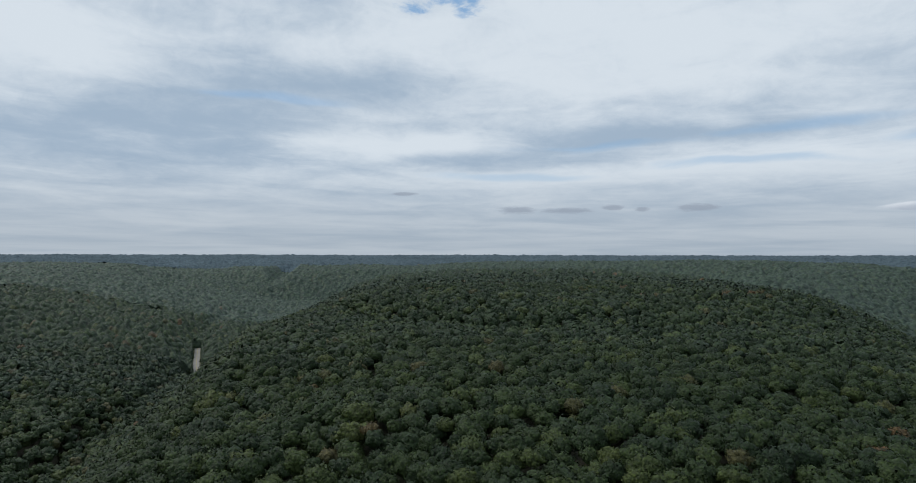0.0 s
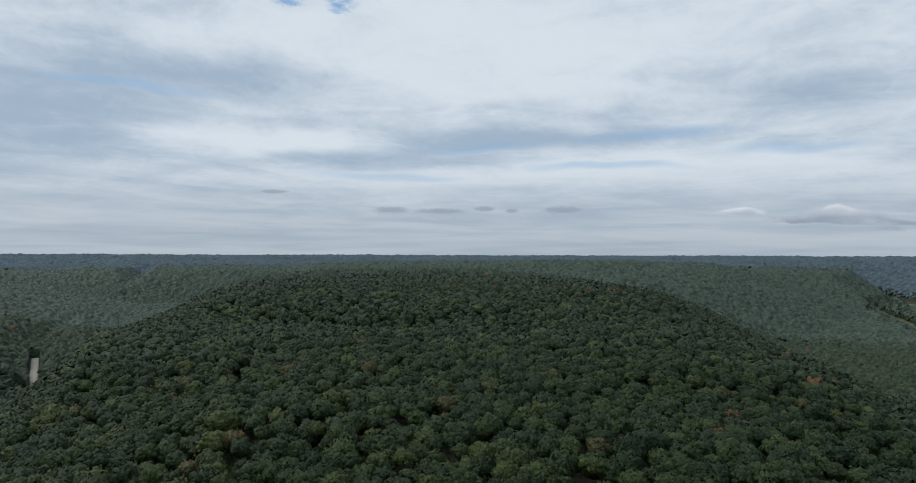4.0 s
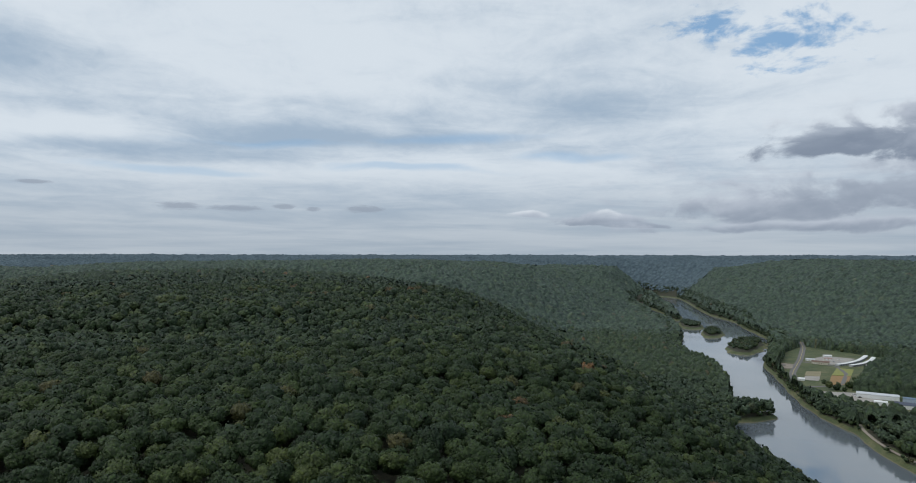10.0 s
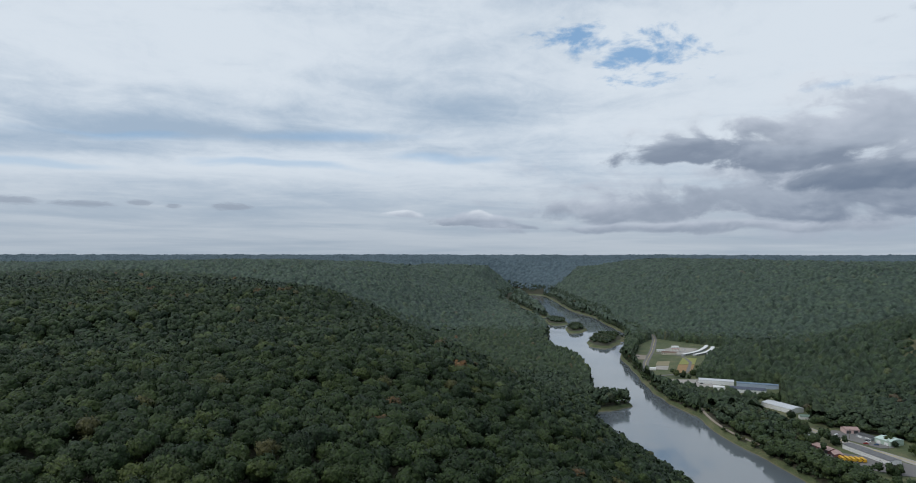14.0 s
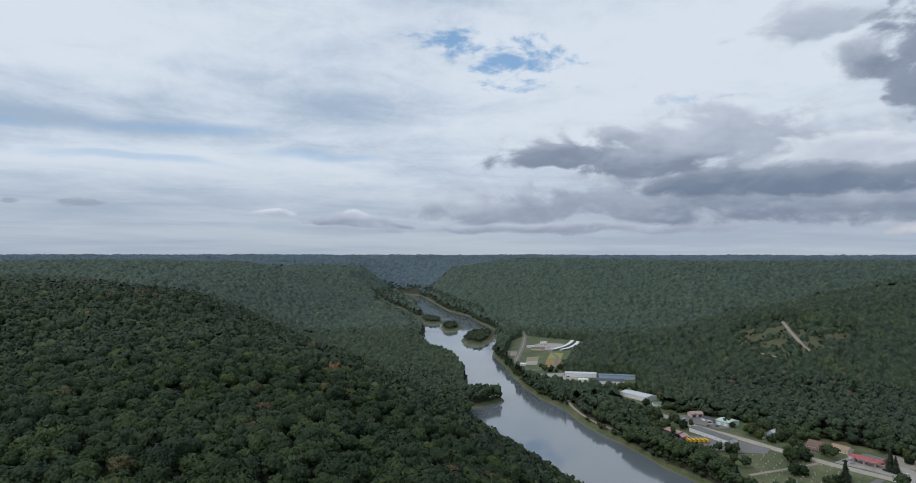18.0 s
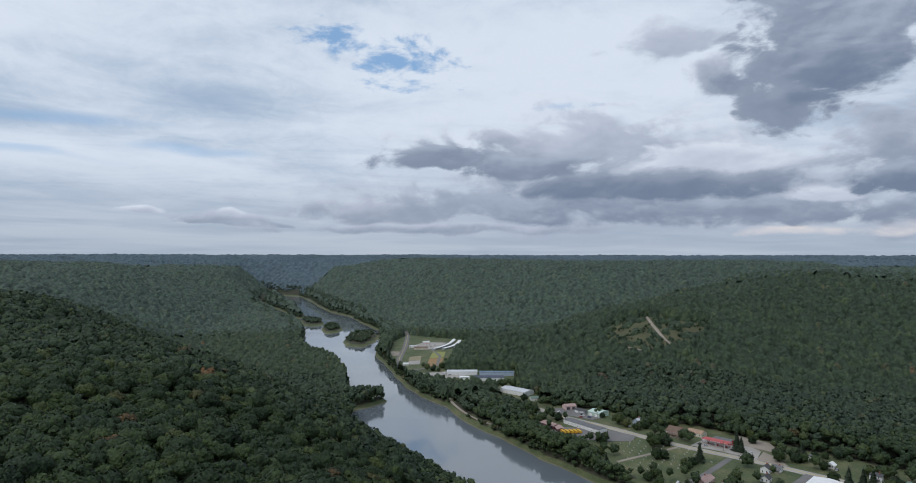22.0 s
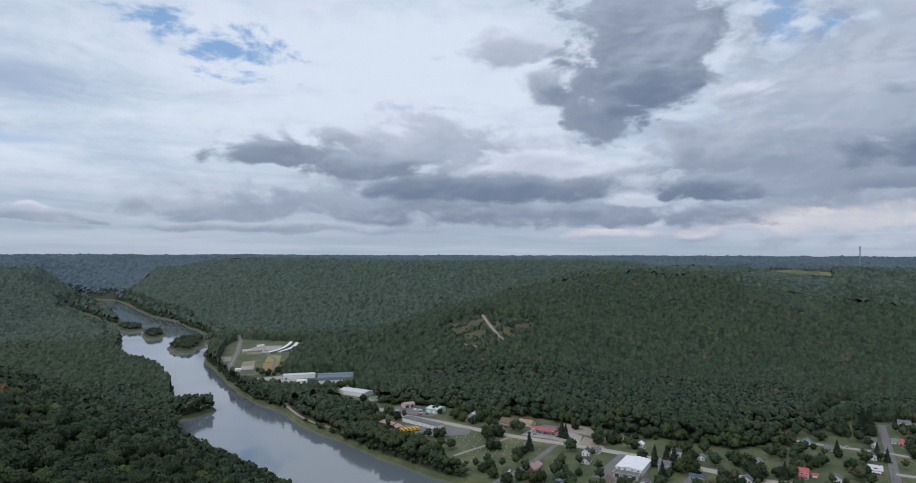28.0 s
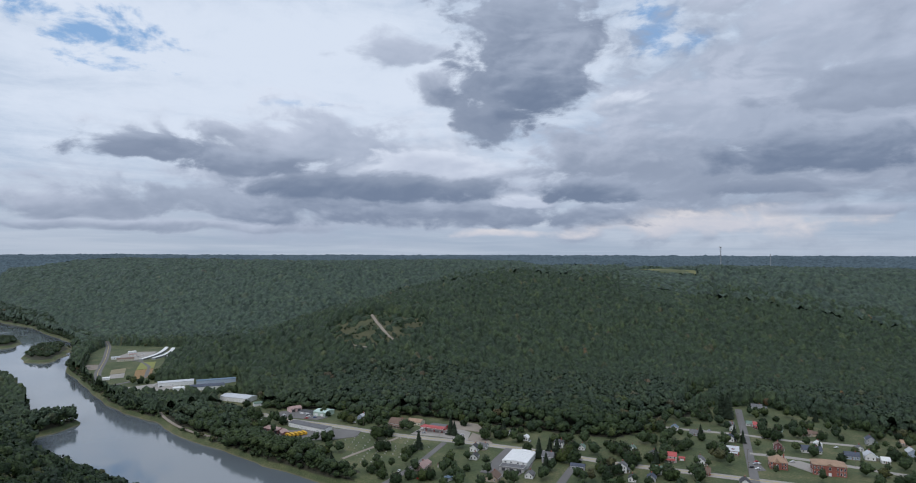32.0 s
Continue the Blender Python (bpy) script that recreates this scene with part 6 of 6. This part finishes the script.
def crown_mesh(rng, blobs, leaves, leaf, radius, tall, foot, mat="tree_leaves"):
    v, f, soft = crown_shape(rng, blobs, leaves, leaf, tall, skirt=1.72)
    v = v * radius
    v[:, 2] += foot
    me = mesh_of("crown", v, f, MAT[mat])
    soft_normals(me, soft)
    return me


def conifer_mesh(rng):
    V, F, at = [], [], 0
    for k in range(9):
        z, r = 1.6 + k * 1.55, 4.3 * (1 - k / 9.5) + 0.3
        n = 11
        ring = []
        for i in range(n):
            a = i / n * 2 * math.pi + k * 0.4
            rr = r * rng.uniform(0.72, 1.15)
            ring.append((rr * math.cos(a), rr * math.sin(a), z - 0.5 * rng.uniform(0.2, 1.4)))
        V += ring + [(0, 0, z + 2.4), (0, 0, z + 0.2)]
        for i in range(n):
            F += [(at + i, at + (i + 1) % n, at + n), (at + (i + 1) % n, at + i, at + n + 1)]
        at += n + 2
    return mesh_of("crown", np.array(V), np.array(F), MAT["needles"])


def place_tree(x, y, crown, trunk, scale, turn, label, group):
    t = new("tree")
    t.matrix_basis = pose(x, y, land_at(x, y) - 0.1, 0, 0, turn) @ Matrix.Diagonal((scale, scale, scale, 1))
    tagged(t, label, "tree", group)
    share("trunk", trunk, t, (0, 0, 0))
    share("crown", crown, t, (0, 0, 0))
    return t


def build_town_trees():
    rng = np.random.default_rng(5)
    trunks = [trunk_mesh(rng) for _ in range(3)]
    crowns = [crown_mesh(rng, 14, 230, 0.11, 4.9, rng.uniform(1.2, 1.5), 0.15) for _ in range(7)]
    spruce, stem = [conifer_mesh(rng) for _ in range(3)], trunk_mesh(rng, 7.0)
    roads = [(h, l) for h, l in ROADS.values()]
    clear = [("gas", [(653, 99), (632, 36), (664, 34), (692, 60), (684, 90)]), ("graves", [(655, 155), (645, 90), (615, 66), (572, 84), (560, 130), (608, 165)]),
             ("depot", [(670, 184), (660, 148), (638, 150), (622, 205), (640, 235), (655, 238)]), ("yard", [(735, 264), (745, 240), (712, 198), (698, 208), (712, 264)]),
             ("fac", [(840, 540), (890, 482), (930, 400), (838, 355), (800, 390), (786, 480)]), ("schoolfields", [(1230, 790), (1215, 630), (1050, 570), (900, 515), (870, 545), (930, 630), (1130, 755)]),
             ("lawn1", [(600, 190), (645, 150), (640, 108), (596, 150)]), ("hall", [(548, -296), (540, -262), (600, -244), (606, -266)]), ("churchlawn", [(545, -255), (545, -240), (566, -236), (566, -254)])]
    # trees that stand out by themselves: x, y, scale, conifer
    lone = [(632, 128, 1.25, 0), (641, 118, 1.0, 0), (596, 118, 1.0, 0), (598, 112, 0.9, 0), (604, 82, 0.95, 1), (592, 86, 0.75, 0), (586, 92, 0.75, 0), (580, 88, 0.7, 0), (655, 56, 1.0, 1), (652, 52, 0.8, 1),
            (632, 176, 0.7, 0), (646, 120, 1.1, 0), (698, 178, 1.15, 0), (690, 168, 0.9, 0), (640, 262, 0.9, 0), (655, 262, 1.0, 0), (640, 20, 1.15, 0), (654, 2, 0.9, 1), (662, -8, 0.7, 0),
            (760, -255, 1.5, 1), (752, -246, 1.5, 1), (745, -250, 1.4, 1), (668, -262, 1.1, 0), (660, -268, 1.1, 0), (590, -40, 1.0, 1), (584, -46, 1.1, 1), (576, -50, 1.1, 0), (588, -30, 1.0, 1), (570, -60, 1.2, 0),
            (606, -62, 1.1, 0), (600, -58, 1.0, 0), (552, -80, 0.9, 0), (545, -84, 0.9, 0), (575, -112, 1.3, 0), (568, -108, 1.2, 0), (600, -108, 1.2, 0), (610, -100, 1.1, 0), (650, -232, 0.7, 1), (662, -228, 0.8, 1)]
    made = 0
    for x, y, s, con in lone:
        TAKEN.append((x, y, 3.0 * s))
        s *= 1.2
        if con:
            place_tree(x, y, spruce[made % 3], stem, s, rng.uniform(0, 360), "dark conical spruce on the grass", "town trees")
        else:
            place_tree(x, y, crowns[made % 7], trunks[made % 3], s, rng.uniform(0, 360), "full round broadleaf tree on a lawn", "town trees")
        made += 1
    # yards, lanes and river edge
    n, rest = 0, []
    while n < 6000 and made < 520:
        n += 1
        x, y = rng.uniform(430, 950), rng.uniform(-440, 560)
        a, b = np.array([x]), np.array([y])
        zone = [k for k in ("town", "cemetery", "garages", "works", "factory", "school", "upper_lawns", "back_lawn") if inside(a, b, OPEN[k])[0]]
        if not zone or river_edge(a, b)[0] < 6 or any(inside(a, b, p)[0] for _, p in clear):
            continue
        if any(along(a, b, l)[0][0] < h + 4.0 for h, l in roads) or any(math.hypot(x - tx, y - ty) < r for tx, ty, r in TAKEN):
            continue
        s = rng.uniform(0.62, 1.2)
        TAKEN.append((x, y, 3.4 * s))
        if made >= 175:
            rest.append((x, y))
            made += 1
            continue
        if rng.random() < 0.1:
            place_tree(x, y, spruce[made % 3], stem, s * 0.9, rng.uniform(0, 360), "dark conical spruce between the houses", "town trees")
        else:
            place_tree(x, y, crowns[made % 7], trunks[made % 3], s, rng.uniform(0, 360), "green broadleaf tree among the houses", "town trees")
        made += 1
    rest = np.array(rest)
    shapes = [crown_shape(rng, 9, 64, 0.15, 1.4, 0.8, 1.7) for _ in range(6)]
    joined_crowns("yard_trees", rest[:, 0], rest[:, 1], shapes, 4.3, 8.6, MAT["crown"], "green yard trees and hedges among the houses")


def build_hill_trees():
    """The nearest trees of the hill top, one by one."""
    rng = np.random.default_rng(31)
    trunks = [trunk_mesh(rng, 11.0) for _ in range(3)]
    crowns = [crown_mesh(rng, 13, 420, 0.07, 5.4, rng.uniform(0.95, 1.15), 8.6, "tree_leaves_near") for _ in range(8)]
    x, y = scatter(-90, 180, 60, 200, 7.4)
    ok = specimen(x, y)
    x, y = x[ok], y[ok]
    for k in range(len(x)):
        place_tree(float(x[k]), float(y[k]), crowns[k % 8], trunks[k % 3], float(rng.uniform(0.82, 1.2)), float(rng.uniform(0, 360)), "tall green broadleaf forest tree with dense leafy crown", "hill trees")


build_cars()
build_buses()
build_posts()
build_gravestones()
build_town_trees()
build_hill_trees()
